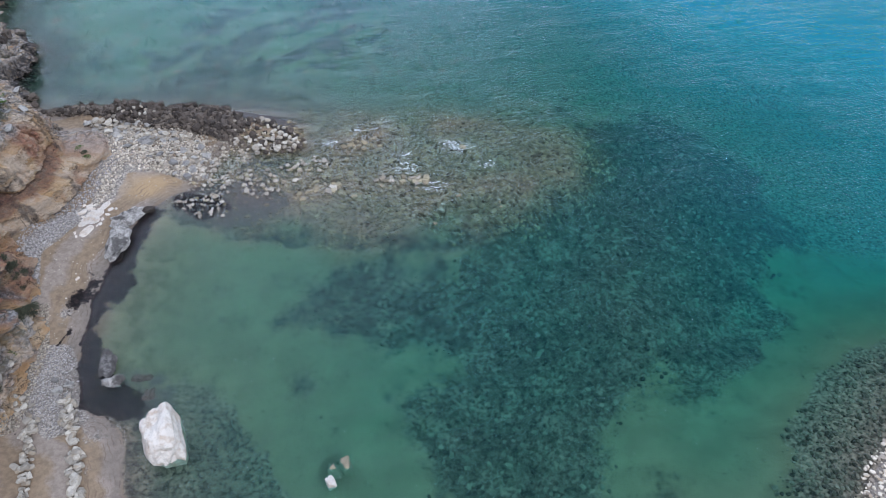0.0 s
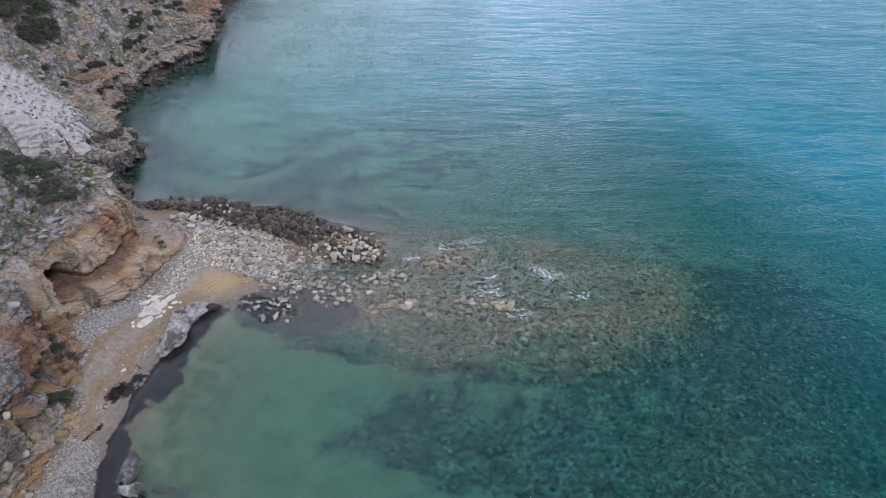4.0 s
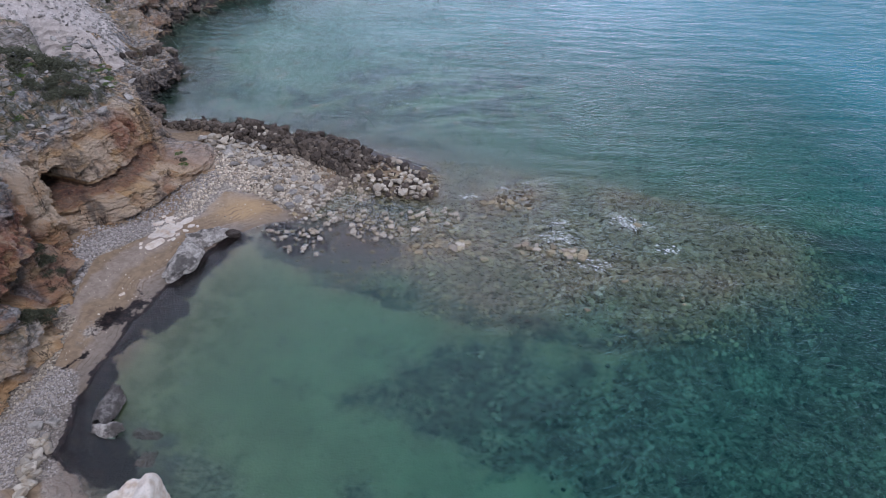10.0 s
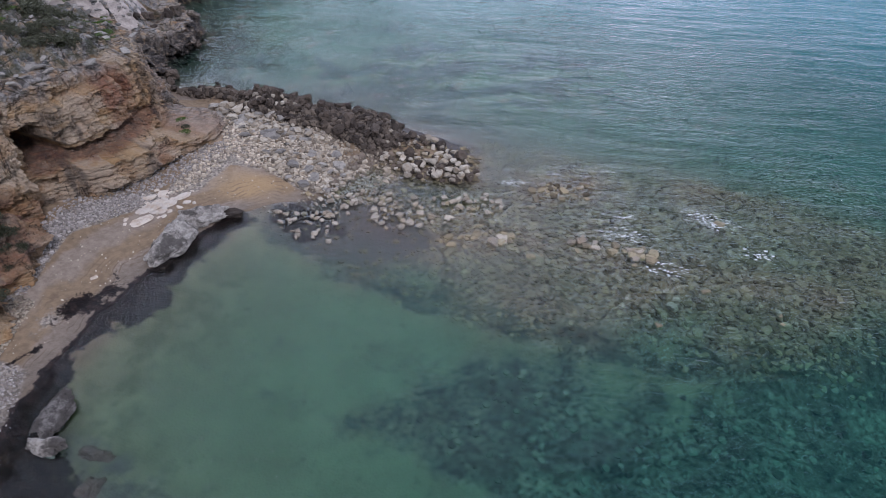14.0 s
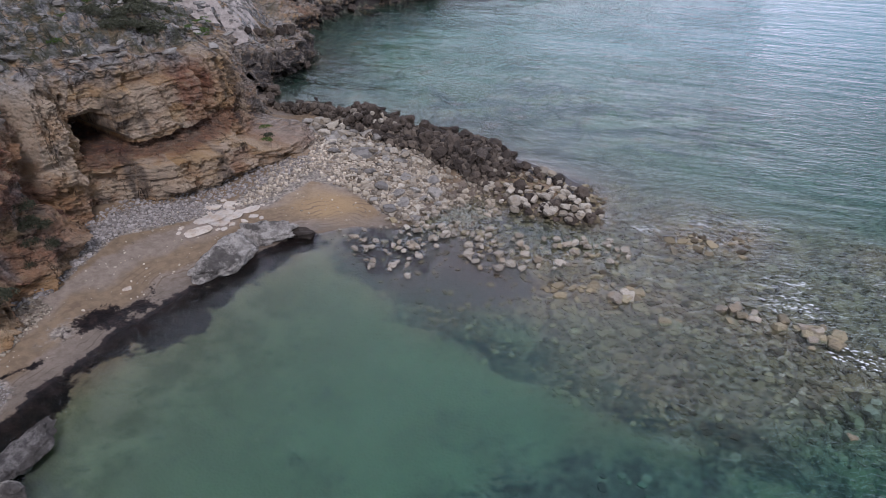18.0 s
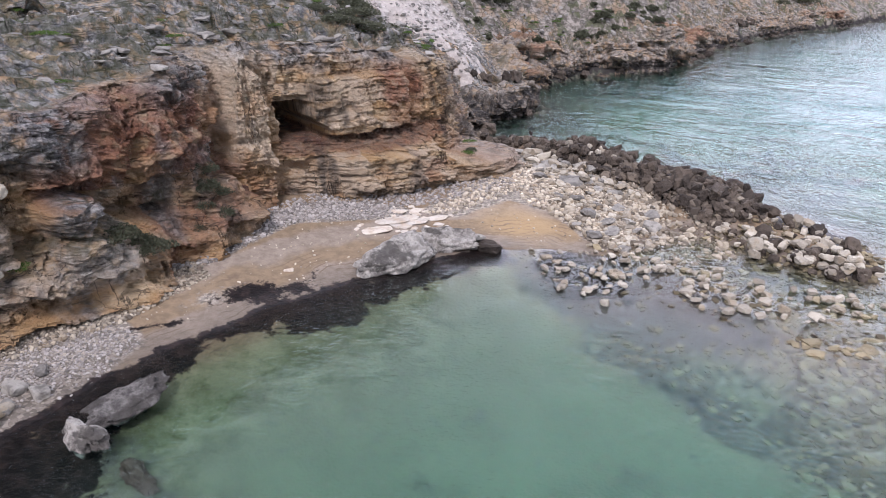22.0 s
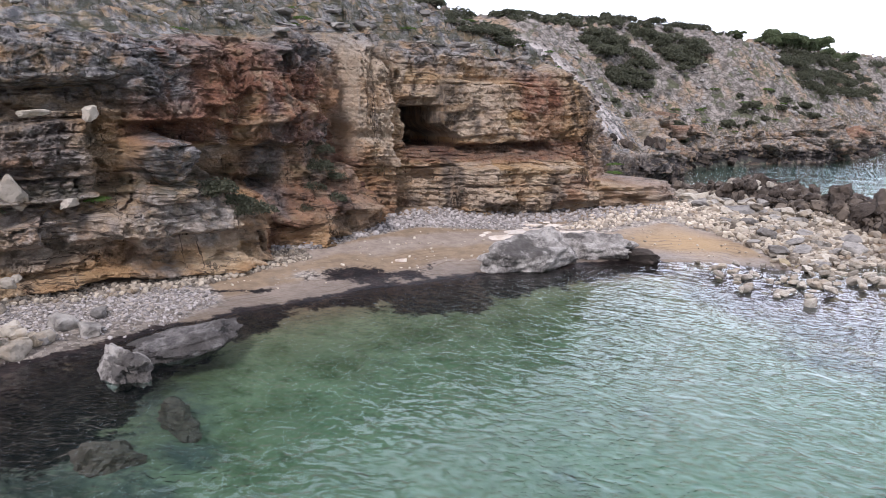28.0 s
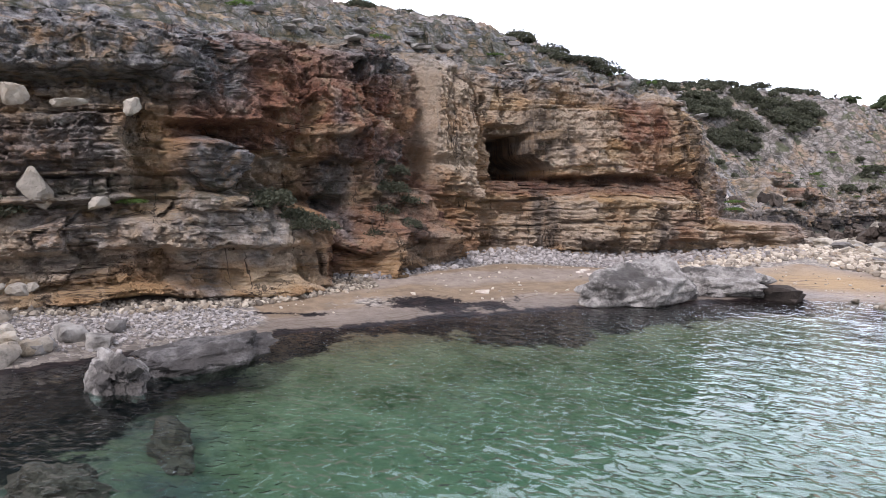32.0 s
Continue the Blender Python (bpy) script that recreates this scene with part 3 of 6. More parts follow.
CLIFF = cliff_material()
GROUND = ground_material()
WATER = water_material()
PALE_STONE = stone_material("pale_limestone", (0.59, 0.54, 0.45), (0.27, 0.24, 0.195), (0.35, 0.28, 0.19))
WHITE_STONE = stone_material("white_limestone", (0.74, 0.67, 0.58), (0.62, 0.57, 0.51), (0.50, 0.38, 0.27))
DARK_STONE = stone_material("dark_weathered_rock", (0.05, 0.041, 0.035), (0.14, 0.113, 0.09), (0.03, 0.025, 0.022), 0.1)
GREY_STONE = stone_material("grey_pitted_limestone", (0.42, 0.395, 0.35), (0.235, 0.222, 0.205), (0.10, 0.093, 0.085))
def sculpted_material(name, light, shade):
    k = Mat(name, 0.92)
    fine, blot, mid = k.noise(8.0, 6, 0.7), k.noise(0.9, 6, 0.65), k.noise(3.0, 6, 0.7)
    col = k.mix(k.ramp(mid, 0.36, 0.64), light, shade)
    col = k.mix(k.ramp(blot, 0.46, 0.58, 0, 0.85), col, k.mix(mid, (0.10, 0.09, 0.08), (0.05, 0.046, 0.043)))
    col = k.mix(k.ramp(fine, 0.5, 0.72, 0, 0.6), col, (0.08, 0.073, 0.068))
    nrm = k.bump(mid, 1.0, 0.22)
    return k.finish(col, k.bump(fine, 0.9, 0.08, nrm))


SCULPTED_STONE = sculpted_material("sculpted_grey_limestone", (0.54, 0.51, 0.465), (0.29, 0.27, 0.245))
DARK_SLAB_STONE = sculpted_material("dark_grey_slab_rock", (0.25, 0.235, 0.22), (0.085, 0.078, 0.074))
RUDDY_STONE = stone_material("ruddy_weedy_rock", (0.23, 0.14, 0.12), (0.16, 0.095, 0.08), (0.075, 0.05, 0.044), 0.4)
ALGAE_STONE = stone_material("algae_covered_stone", (0.40, 0.355, 0.235), (0.20, 0.175, 0.125), (0.40, 0.33, 0.21), 0.3)
PEBBLES = rubble_material("beach_pebbles", (0.70, 0.62, 0.50), (0.23, 0.195, 0.155), (0.42, 0.315, 0.20))
GREY_PEBBLES_STUFF = rubble_material("grey_gravel", (0.50, 0.465, 0.435), (0.15, 0.138, 0.128), (0.27, 0.23, 0.195))
SPIT_RUBBLE_STUFF = rubble_material("brown_and_grey_rubble", (0.50, 0.44, 0.345), (0.11, 0.092, 0.073), (0.29, 0.215, 0.135))
DARK_RUBBLE = rubble_material("dark_rubble", (0.20, 0.165, 0.13), (0.055, 0.046, 0.039), (0.08, 0.066, 0.055))
SEA_RUBBLE = rubble_material("submerged_cobbles", (0.38, 0.32, 0.205), (0.06, 0.05, 0.035), (0.20, 0.15, 0.085))
WEEDY_RUBBLE = rubble_material("weed_covered_cobbles", (0.24, 0.235, 0.175), (0.034, 0.039, 0.03), (0.085, 0.09, 0.06))
UPLAND_RUBBLE = rubble_material("upland_limestone_blocks", (0.36, 0.345, 0.32), (0.13, 0.124, 0.115), (0.17, 0.15, 0.115))
LEAVES = leaf_material("dark_maquis_leaves", (0.06, 0.066, 0.042), (0.135, 0.14, 0.09))
FRESH_LEAVES = leaf_material("fresh_green_leaves", (0.07, 0.13, 0.025), (0.13, 0.20, 0.05))
TREE_LEAVES = leaf_material("tree_leaves", (0.11, 0.14, 0.07), (0.18, 0.215, 0.115))
BARK = bark_material()
FOAM = rubble_material("sea_foam", (0.85, 0.88, 0.88), (0.72, 0.77, 0.78), (0.8, 0.83, 0.83))


# ---- mesh tools ----
def mesh_from(name, verts, faces, material, smooth_shade=True):
    me = bpy.data.meshes.new(name)
    verts = np.asarray(verts, np.float32)
    faces = np.asarray(faces, np.int32)
    n, w = faces.shape
    me.vertices.add(len(verts))
    me.vertices.foreach_set("co", verts.ravel())
    me.loops.add(n * w)
    me.loops.foreach_set("vertex_index", faces.ravel())
    me.polygons.add(n)
    me.polygons.foreach_set("loop_start", np.arange(0, n * w, w, dtype=np.int32))
    me.polygons.foreach_set("loop_total", np.full(n, w, np.int32))
    me.polygons.foreach_set("use_smooth", np.full(n, smooth_shade, bool))
    me.update(calc_edges=True)
    me.validate()
    me.materials.append(material)
    return me


def grid_faces(nu, nv):
    i = np.arange(nu * nv).reshape(nu, nv)
    return np.stack([i[:-1, :-1], i[1:, :-1], i[1:, 1:], i[:-1, 1:]], -1).reshape(-1, 4)


def paint(me, name, values):
    a = me.attributes.new(name, "FLOAT", "POINT")
    a.data.foreach_set("value", np.asarray(values, np.float32).ravel())


def lines(*stretches):
    """Grid lines: (start, end, step) stretches joined, growing towards the ends of the world."""
    out = []
    for a, b, step in stretches:
        out.extend(np.arange(a, b, step))
    return np.array(out)


def growing(start, sign, step, ratio, end):
    out, v = [], start
    while abs(v) < end:
        step *= ratio
        v += sign * step
        out.append(v)
    return out


# ---- ground: one sheet from the sea floor to the hills ----
gx = np.array(sorted(growing(-100, -1, 0.6, 1.25, 3000)) + list(lines((-100, -46, 0.42), (-46, 16, 0.25), (16, 36, 0.5))) + growing(36, 1, 0.6, 1.3, 3000))
gy = np.array(sorted(growing(14, -1, 0.5, 1.3, 3000)) + list(lines((14, 64, 0.25), (64, 140, 0.42), (140, 230, 0.9))) + growing(230, 1, 1.2, 1.25, 3000))
GX, GY = np.meshgrid(gx, gy, indexing="ij")
GZ, SHORE_D, INLAND_D = ground_height(GX, GY)


def build_ground():
    me = mesh_from("ground", np.stack([GX, GY, GZ], -1).reshape(-1, 3), grid_faces(len(gx), len(gy)), GROUND)
    x, y, z = GX, GY, GZ
    land = smooth(-0.3, 0.3, SHORE_D)
    north = smooth(62, 66, y)
    pebble = np.maximum.reduce([0.62 * np.exp(-(((x + 29.9) / 0.9) ** 2 + ((y - 34.6) / 1.9) ** 2)), zone(x, y, GREY_PEBBLES, 0.5, 0.3), zone(x, y, SOUTH_PEBBLES, 0.6, 0.5),
                                zone(x, y, WHITE_STONES, 0.6, 0.5), zone(x, y, SE_COBBLES, 1.0, 0.5)])
    bare = 1 - np.maximum(zone(x, y, SAND, 0.5, 0.35), zone(x, y, PATH, 0.3, 0.2))
    south_ground = smooth(31, 26, y) * land * bare * (0.28 + 0.3 * fbm(x * 0.4, y * 0.4, 3, 88))
    paint(me, "pebble", np.maximum(pebble * land, south_ground))
    rock = np.maximum(smooth(0.4, 1.6, INLAND_D), north * land) * land
    paint(me, "rock", rock)
    paint(me, "scree", zone(x, y, SCREE, 0.7, 0.5) * land)
    paint(me, "tide", np.maximum(np.maximum(0.7 * zone(x, y, RIDGE, 0.6, 0.4, 0.6, 57), 0.72 * smooth(-3.5, -1.5, SHORE_D) * smooth(2.4, 1.2, SHORE_D) * smooth(53.6, 55.0, y + 0.12 * (x + 14)) * smooth(-45, -42, x) * smooth(66, 63, y) * smooth(-24, -21, x + 0.9 * (y - 57.5) * 4)), north * smooth(1.25, 0.75, z + 0.35 * fbm(x * 0.3, y * 0.3, 2, 77)) * smooth(-1.5, -0.2, SHORE_D)))
    under = 1 - land
    reef = zone(x, y, REEF, 3.0, 2.2, 0.3, 5)
    rim = signed_distance(x, y, REEF) + 0.5 * fbm(x * 0.5, y * 0.5, 3, 35)
    # slanting strips of seagrass north of the spit
    streak = smooth(-0.22, 0.16, fbm((0.8 * x - 0.6 * y) * 0.22, (0.6 * x + 0.8 * y) * 0.075, 4, 44)) * (0.75 + 0.5 * fbm(x * 0.5, y * 0.5, 3, 45))
    mead = np.maximum.reduce([zone(x, y, MEADOW, 3.4, 2.6, 0.25, 8), zone(x, y, NORTH_MEADOW, 3.5, 5.0, 0.2, 9) * streak, zone(x, y, DEEP_MEADOW, 3.5, 2.0, 0.3, 11),
                              0.75 * zone(x, y, SW_COBBLES, 1.6, 1.0, 0.4, 12), smooth(-2.0, -0.6, rim) * smooth(1.6, 0.2, rim) * smooth(47.5, 45.5, y),
                              0.9 * np.exp(-(np.hypot(x + 10.4, y - 28.8) / 1.5) ** 2), 0.8 * np.exp(-(np.hypot((x + 1.0) / 2.2, (y - 27.8) / 1.7) ** 4)),
                              0.85 * smooth(-9, -3, SHORE_D + 2 * fbm(x * 0.3, y * 0.3, 3, 37)) * smooth(60.5, 63, y), zone(x, y, [(3, 43), (5, 50), (14, 58), (22, 58), (22, 44), (12, 40)], 3.0, 1.5)])
    paint(me, "cobble", np.maximum.reduce([reef, 0.75 * mead, np.maximum(zone(x, y, SW_COBBLES, 1.2, 0.8), zone(x, y, SE_COBBLES, 1.5, 0.8)), smooth(59.5, 61.5, y) * smooth(-16, -6, SHORE_D + 3 * fbm(x * 0.2, y * 0.2, 3, 33)) * smooth(12, -8, x) * 0.8, 0.85 * smooth(-16, 4, x + 0.3 * (y - 60) + 9 * fbm(x * 0.07, y * 0.07, 4, 36)) * smooth(40, 50, y)]) * under)
    paint(me, "meadow", (0.66 + 0.5 * smooth(64, 68, y) + 0.4 * smooth(12, 18, x) * smooth(43, 49, y)) * mead * under * (1 - reef * smooth(0.2, 1.8, rim)))
    near = smooth(24.5, 26.0, y) * smooth(47.4, 46.6, y) * smooth(-20, -23, x)
    broad = 0.9 + 1.2 * np.exp(-((y - 38.5) / 3.2) ** 2) + 1.8 * np.exp(-((y - 27.0) / 2.4) ** 2) - 0.85 * np.exp(-((y - 33.9) / 1.4) ** 2)
    wrack = smooth(-broad - 1.1, -broad + 0.5, SHORE_D + 0.5 * fbm(x * 0.5, y * 0.5, 3, 14)) * smooth(0.25, -0.1, SHORE_D) * near
    along = (x + 29.2) * 0.35 + (y - 36.6) * 0.94
    across = (x + 29.2) * 0.94 - (y - 36.6) * 0.35 + 0.25 * fbm(x * 1.3, y * 1.3, 3, 15)
    heaps = np.exp(-((across / 0.72) ** 2 + (along / 2.5) ** 2)) + np.exp(-(((x + 23.6) / 1.6) ** 2 + ((y - 48.1) / 0.55) ** 2))
    heaps = heaps + 0.8 * np.exp(-(((x + 29.2 - 0.3 * (y - 32)) / 0.22) ** 2 + ((y - 32) / 1.6) ** 2)) + 0.9 * smooth(-1.6, -0.4, -np.hypot((x + 22.2) / 2.6, (y - 47.3) / 1.5))
    golden = np.exp(-(((x + 27.2) / 2.6) ** 2 + ((y - 49.3) / 1.5) ** 4))
    paint(me, "gold", golden)
    paint(me, "run", np.clip(SHORE_D, -6, 9))
    pool = smooth(1.25, 0.75, np.hypot((x + 19.6) / 5.4, (y - 47.6) / 2.9)) + 0.55 * smooth(1.3, 0.7, np.hypot((x + 22.6) / 3.4, (y - 27.6) / 2.6)) + 0.7 * smooth(1.2, 0.8, np.hypot((x + 17) / 3.5, (y - 52.4) / 2.0))
    # olive patch widened along the cove: the cliff's reflection painted into the floor
    paint(me, "algae", 0.85 * np.exp(-((SHORE_D + 3.6) / 2.8) ** 2) * box(y, 27, 43, 2) * smooth(-17, -22, x))
    paint(me, "silt", pool * under)
    paint(me, "weed", np.maximum(wrack, heaps))
    paint(me, "wet", smooth(1.8, 0.3, SHORE_D + 0.4 * fbm(x * 0.6, y * 0.6, 3, 34)) * smooth(-0.6, -0.1, SHORE_D) * (1 - north))
    return tagged(new("ground", me), "sandy pebbly shore rising to rocky scrub hills", "ground", kind="structure")


def build_water():
    wx = np.array(sorted(growing(-70, -1, 1.2, 1.3, 3000)) + list(lines((-70, 40, 0.5))) + growing(40, 1, 1.0, 1.3, 3000))
    wy = np.array(sorted(growing(8, -1, 1.0, 1.3, 3000)) + list(lines((8, 100, 0.5), (100, 220, 1.5))) + growing(220, 1, 2.0, 1.3, 3000))
    x, y = np.meshgrid(wx, wy, indexing="ij")
    z, _, _ = ground_height(x, y)
    me = mesh_from("water", np.stack([x, y, 0 * x], -1).reshape(-1, 3), grid_faces(len(wx), len(wy)), WATER)
    paint(me, "depth", np.clip(-z, 0, 12))
    paint(me, "lee", smooth(2, -16, x) * smooth(54, 46, y))
    return tagged(new("water", me), "clear turquoise sea with small ripples", "sea", kind="structure")


build_ground()
build_water()


# ---- the cove's cliff ----
def spline(points, step):
    """Even points along a smooth curve through the control points."""
    p = np.array([(2 * points[0][0] - points[1][0], 2 * points[0][1] - points[1][1]), *points,
                  (2 * points[-1][0] - points[-2][0], 2 * points[-1][1] - points[-2][1])], float)
    out = []
    for k in range(1, len(p) - 2):
        for u in np.linspace(0, 1, 60, endpoint=False):
            a, b, c, d = p[k - 1], p[k], p[k + 1], p[k + 2]
            out.append(0.5 * (2 * b + (c - a) * u + (2 * a - 5 * b + 4 * c - d) * u ** 2 + (3 * b - a - 3 * c + d) * u ** 3))
    out = np.array(out)
    run = np.concatenate([[0], np.cumsum(np.hypot(*np.diff(out, axis=0).T))])
    s = np.arange(0, run[-1], step)
    return np.stack([np.interp(s, run, out[:, 0]), np.interp(s, run, out[:, 1])], -1), s


def cliff_relief(s, y, z):
    """How far the rock stands out of the cliff line, over the run s, the plan's y and the height z."""
    wob = 0.25 * fbm(s * 0.5, z * 0.9, 3, 61)
    yy, zz = y + wob, z + 0.18 * fbm(s * 0.35, z * 0.2, 3, 62)
    out = 0.35 - 0.07 * (zz - 4)
    # bedding: uneven layers, each broken by upright joints into blocks set in or out
    def blocks(thick, long, seed):
        bed = zz / thick + 0.35 * fbm(s * 0.10, zz * 0.15, 2, seed)
        layer = np.floor(bed)
        frac = bed - layer
        run = s / (long * (0.6 + 0.9 * hash01(layer, 1.0, seed))) + 7 * hash01(layer, 2.0, seed) + 0.25 * fbm(s * 0.9, zz * 1.2, 2, seed + 1)
        piece = np.floor(run)
        part = run - piece
        gap = np.minimum(np.minimum(frac, 1 - frac) * thick, np.minimum(part, 1 - part) * long)
        return hash01(layer, piece, seed + 2) - 0.5, smooth(0.0, 0.045, gap), hash01(layer, piece, seed + 4)

    massive = box(yy, 38.2, 50.5, 0.4) * smooth(3.9, 4.3, zz)
    broken = box(yy, 30.4, 38.3, 0.5) + box(yy, 8, 30.6, 0.6) * (0.22 + 0.35 * smooth(3.0, 2.8, zz) + 0.3 * box(yy, 28.4, 30.6, 0.2)) + 0.8 * smooth(50.5, 52, yy)
    broken = np.clip(broken + 0.25 * smooth(0.1, 0.6, fbm(s * 0.3, zz * 0.4, 3, 60)), 0, 1)
    roof = box(yy, 10, 29.6, 0.3) * smooth(6.1, 6.3, zz)
    calm = (1 - 0.7 * massive * smooth(43.6, 43.0, yy) - 0.5 * massive * smooth(43.0, 43.6, yy) - 0.1 * massive) * (1 - 0.75 * roof) * (1 - 0.82 * broken)
    off, joint, tone = blocks(1.15, 2.6, 63)
    tint = 0.5 * tone
    out = out + calm * (0.72 * off - 0.26 * (1 - joint))
    off, joint, tone = blocks(0.40, 1.1, 73)
    tint = tint + 0.35 * tone
    out = out + calm * (0.46 * off - 0.18 * (1 - joint))
    off, joint, tone = blocks(0.14, 0.5, 93)
    tint = tint + 0.15 * tone
    out = out + calm * (0.20 * off - 0.07 * (1 - joint))
    wx, wz = s + 0.5 * fbm(s * 0.8, zz * 0.8, 3, 95), zz + 0.4 * fbm(s * 0.8 + 9, zz * 0.8, 3, 96)
    crack, ident, tilt = facets(wx * 0.62, wz * 0.70, 65)
    crack2, ident2, tilt2 = facets(wx * 1.5, wz * 1.7, 66)
    crack3, ident3, tilt3 = facets(s * 4.2, zz * 4.8, 69)
    lumps = 0.60 * (ident - 0.5) + 0.75 * tilt - 0.22 * (1 - smooth(0.0, 0.06, crack)) + 0.30 * (ident2 - 0.5) + 0.42 * tilt2 - 0.12 * (1 - smooth(0.0, 0.07, crack2))
    out = out + (0.15 + 0.6 * broken) * (1 - 0.4 * massive) * (1 - 0.5 * roof) * lumps + 0.10 * (ident3 - 0.5) + 0.14 * tilt3
    tint = tint * (1 - broken) + broken * (0.15 + 0.35 * ident + 0.35 * ident2) + 0.28 * massive + 0.35 * box(yy, 37.6, 41.2, 0.3) * smooth(2.5, 4.0, zz) + 0.22 * box(yy, 42, 54, 0.6) * smooth(3.4, 3.0, zz)
    tint = tint + 0.12 * fbm(s * 0.9, zz * 0.5, 4, 97)
    out = out + 0.30 * fbm(s * 0.45, zz * 0.45, 3, 67) + 0.17 * fbm(s * 1.9, zz * 2.2, 5, 68)
    # upright fissures in the massive part
    fis = np.abs(fbm(s * 0.55 + 0.15 * zz, zz * 0.05, 2, 98))
    out = out - 0.3 * massive * (1 - smooth(0.0, 0.06, fis))
    # southern part: low ledge, soil shelf, layered block, deep recess, grey roof slab
    a = box(yy, 10, 33.6, 0.7)
    out = out + a * (1.15 * box(zz, 0.5, 3.1, 0.12) + 0.2 * box(zz, 3.1, 5.2, 0.1))
    out = out - a * 0.75 * box(zz, 0.8, 1.75, 0.12)
    out = out - box(yy, 22, 29.4, 0.3) * 0.65 * box(zz, 5.45, 6.15, 0.10)
    out = out + box(yy, 14, 29.5, 0.35) * 0.85 * box(zz, 6.2, 8.0, 0.16)
    # layered block under the roof slab, with a dark cleft beside it
    out = out + 0.75 * box(yy, 24.0, 28.45, 0.12) * box(zz, 3.05, 5.15, 0.09) - 0.25 * box(yy, 24.0, 28.45, 0.2) * box(zz, 3.75, 3.9, 0.05)
    out = out - 0.55 * box(yy, 28.55, 29.6, 0.12) * box(zz, 2.7, 5.2, 0.2) - 0.6 * box(yy, 24, 29.8, 0.3) * box(zz, 2.5, 3.0, 0.08)
    # middle part: red wall above a slanting undercut
    arc = 4.28 - 1.5 * (1 - np.exp(-np.maximum(yy - 31.3, 0) / 1.1))
    out = out - box(yy, 31.2, 35.0, 0.25) * 0.85 * smooth(arc - 0.22, arc + 0.02, zz) * smooth(arc + 0.5, arc + 0.16, zz)
    out = out - 0.3 * box(yy, 31.4, 34.9, 0.25) * smooth(arc, arc + 0.2, zz) * smooth(4.45, 4.25, zz)
    out = out - box(yy, 29.6, 31.4, 0.2) * 0.9 * box(zz, 4.55, 5.05, 0.12)
    out = out + box(yy, 29.6, 35.4, 0.3) * (0.35 * smooth(4.3, 4.4, zz) + 0.35 * smooth(5.0, 5.12, zz)) * smooth(8.6, 8.0, zz)
    out = out + 0.28 * box(yy, 33.05, 34.65, 0.06) * box(zz, 4.4, 5.35, 0.06)
    out = out + box(yy, 31, 38.4, 0.8) * 0.95 * smooth(3.0, 1.4, zz) + 0.7 * box(yy, 35.3, 38.2, 0.5) * smooth(4.9, 2.6, zz)
    # grey dome over the undercut
    dome = np.hypot((yy - 30.4) / 0.86, (zz - 4.0) / 0.8)
    out = out + 1.15 * np.sqrt(np.clip(1 - dome ** 2, 0, 1))
    # pillar beside the cave
    out = out + box(yy, 38.45, 40.95, 0.16) * (0.9 - 0.25 * box(zz, 4.4, 4.7, 0.1) + 0.25 * box(yy, 38.45, 39.1, 0.05) * box(zz, 5.6, 7.8, 0.15))
    lean = yy - (41.1 - 0.17 * (zz - 4.9))
    out = out - 0.75 * smooth(0.26, 0.08, np.abs(lean)) * box(zz, 4.6, 9.5, 0.3)
    out = out - 0.8 * smooth(0.22, 0.1, np.hypot((yy - 41.5) / 0.8, (zz - 7.05) / 1.2))
    # cave and the overhanging block beside it
    out = out - 5.3 * box(y, 41.95, 43.6 + 0.75 * smooth(5.0, 4.2, z), 0.06) * box(z, 3.85, 5.7, 0.05)
    out = out - 0.7 * box(y, 41.85, 43.4, 0.05) * box(z, 5.6, 6.08, 0.04)
    out = out + box(y, 43.6, 49.0, 0.12) * 0.85 * box(zz, 4.0 + 0.1 * np.abs(yy - 46), 6.9, 0.08) + 0.35 * box(y, 43.3, 44.9, 0.05) * box(zz, 5.55, 7.2, 0.06)
    out = out + 0.5 * box(yy, 49.5, 51.0, 0.1) * box(zz, 4.6, 7.6, 0.1)
    out = out - box(yy, 49.0, 49.45, 0.1) * 0.6 * box(zz, 4, 8, 0.3)
    # long ledge at the foot
    ledge = smooth(41.0, 44.4, yy) * smooth(55.5, 53.0, yy)
    top = 3.05 - 0.95 * smooth(49.6, 51.2, yy)
    reach = 1.0 + 1.9 * smooth(42.5, 46, yy) + 0.6 * smooth(50, 52.5, yy)
    stepin = 0.75 * smooth(top - 0.85, top - 0.75, zz) * hash01(np.floor(s * 0.4), 0, 70)
    out = out + ledge * (reach - stepin) * smooth(top + 0.12, top - 0.10, zz)
    # earth slope between the ledge and the overhang
    slope = box(yy, 42.0, 50.5, 0.5) * np.clip((3.95 - zz) / np.maximum(3.95 - top, 0.3), 0, 1) * smooth(top - 0.1, top + 0.1, zz)
    out = out + slope * 0.8 * reach
    tint = tint + 0.5 * box(yy, 42.0, 54, 0.5) * smooth(3.1, 2.9, zz) * (hash01(np.floor(zz * 2.2), np.floor(s * 0.5), 112) - 0.3)
    out = out - ledge * 0.35 * box(zz, 0.7, 1.5, 0.12)
    # the corner leans back
    out = out - 0.28 * smooth(50.5, 54, y) * (zz - 2.5)
    return out, tint


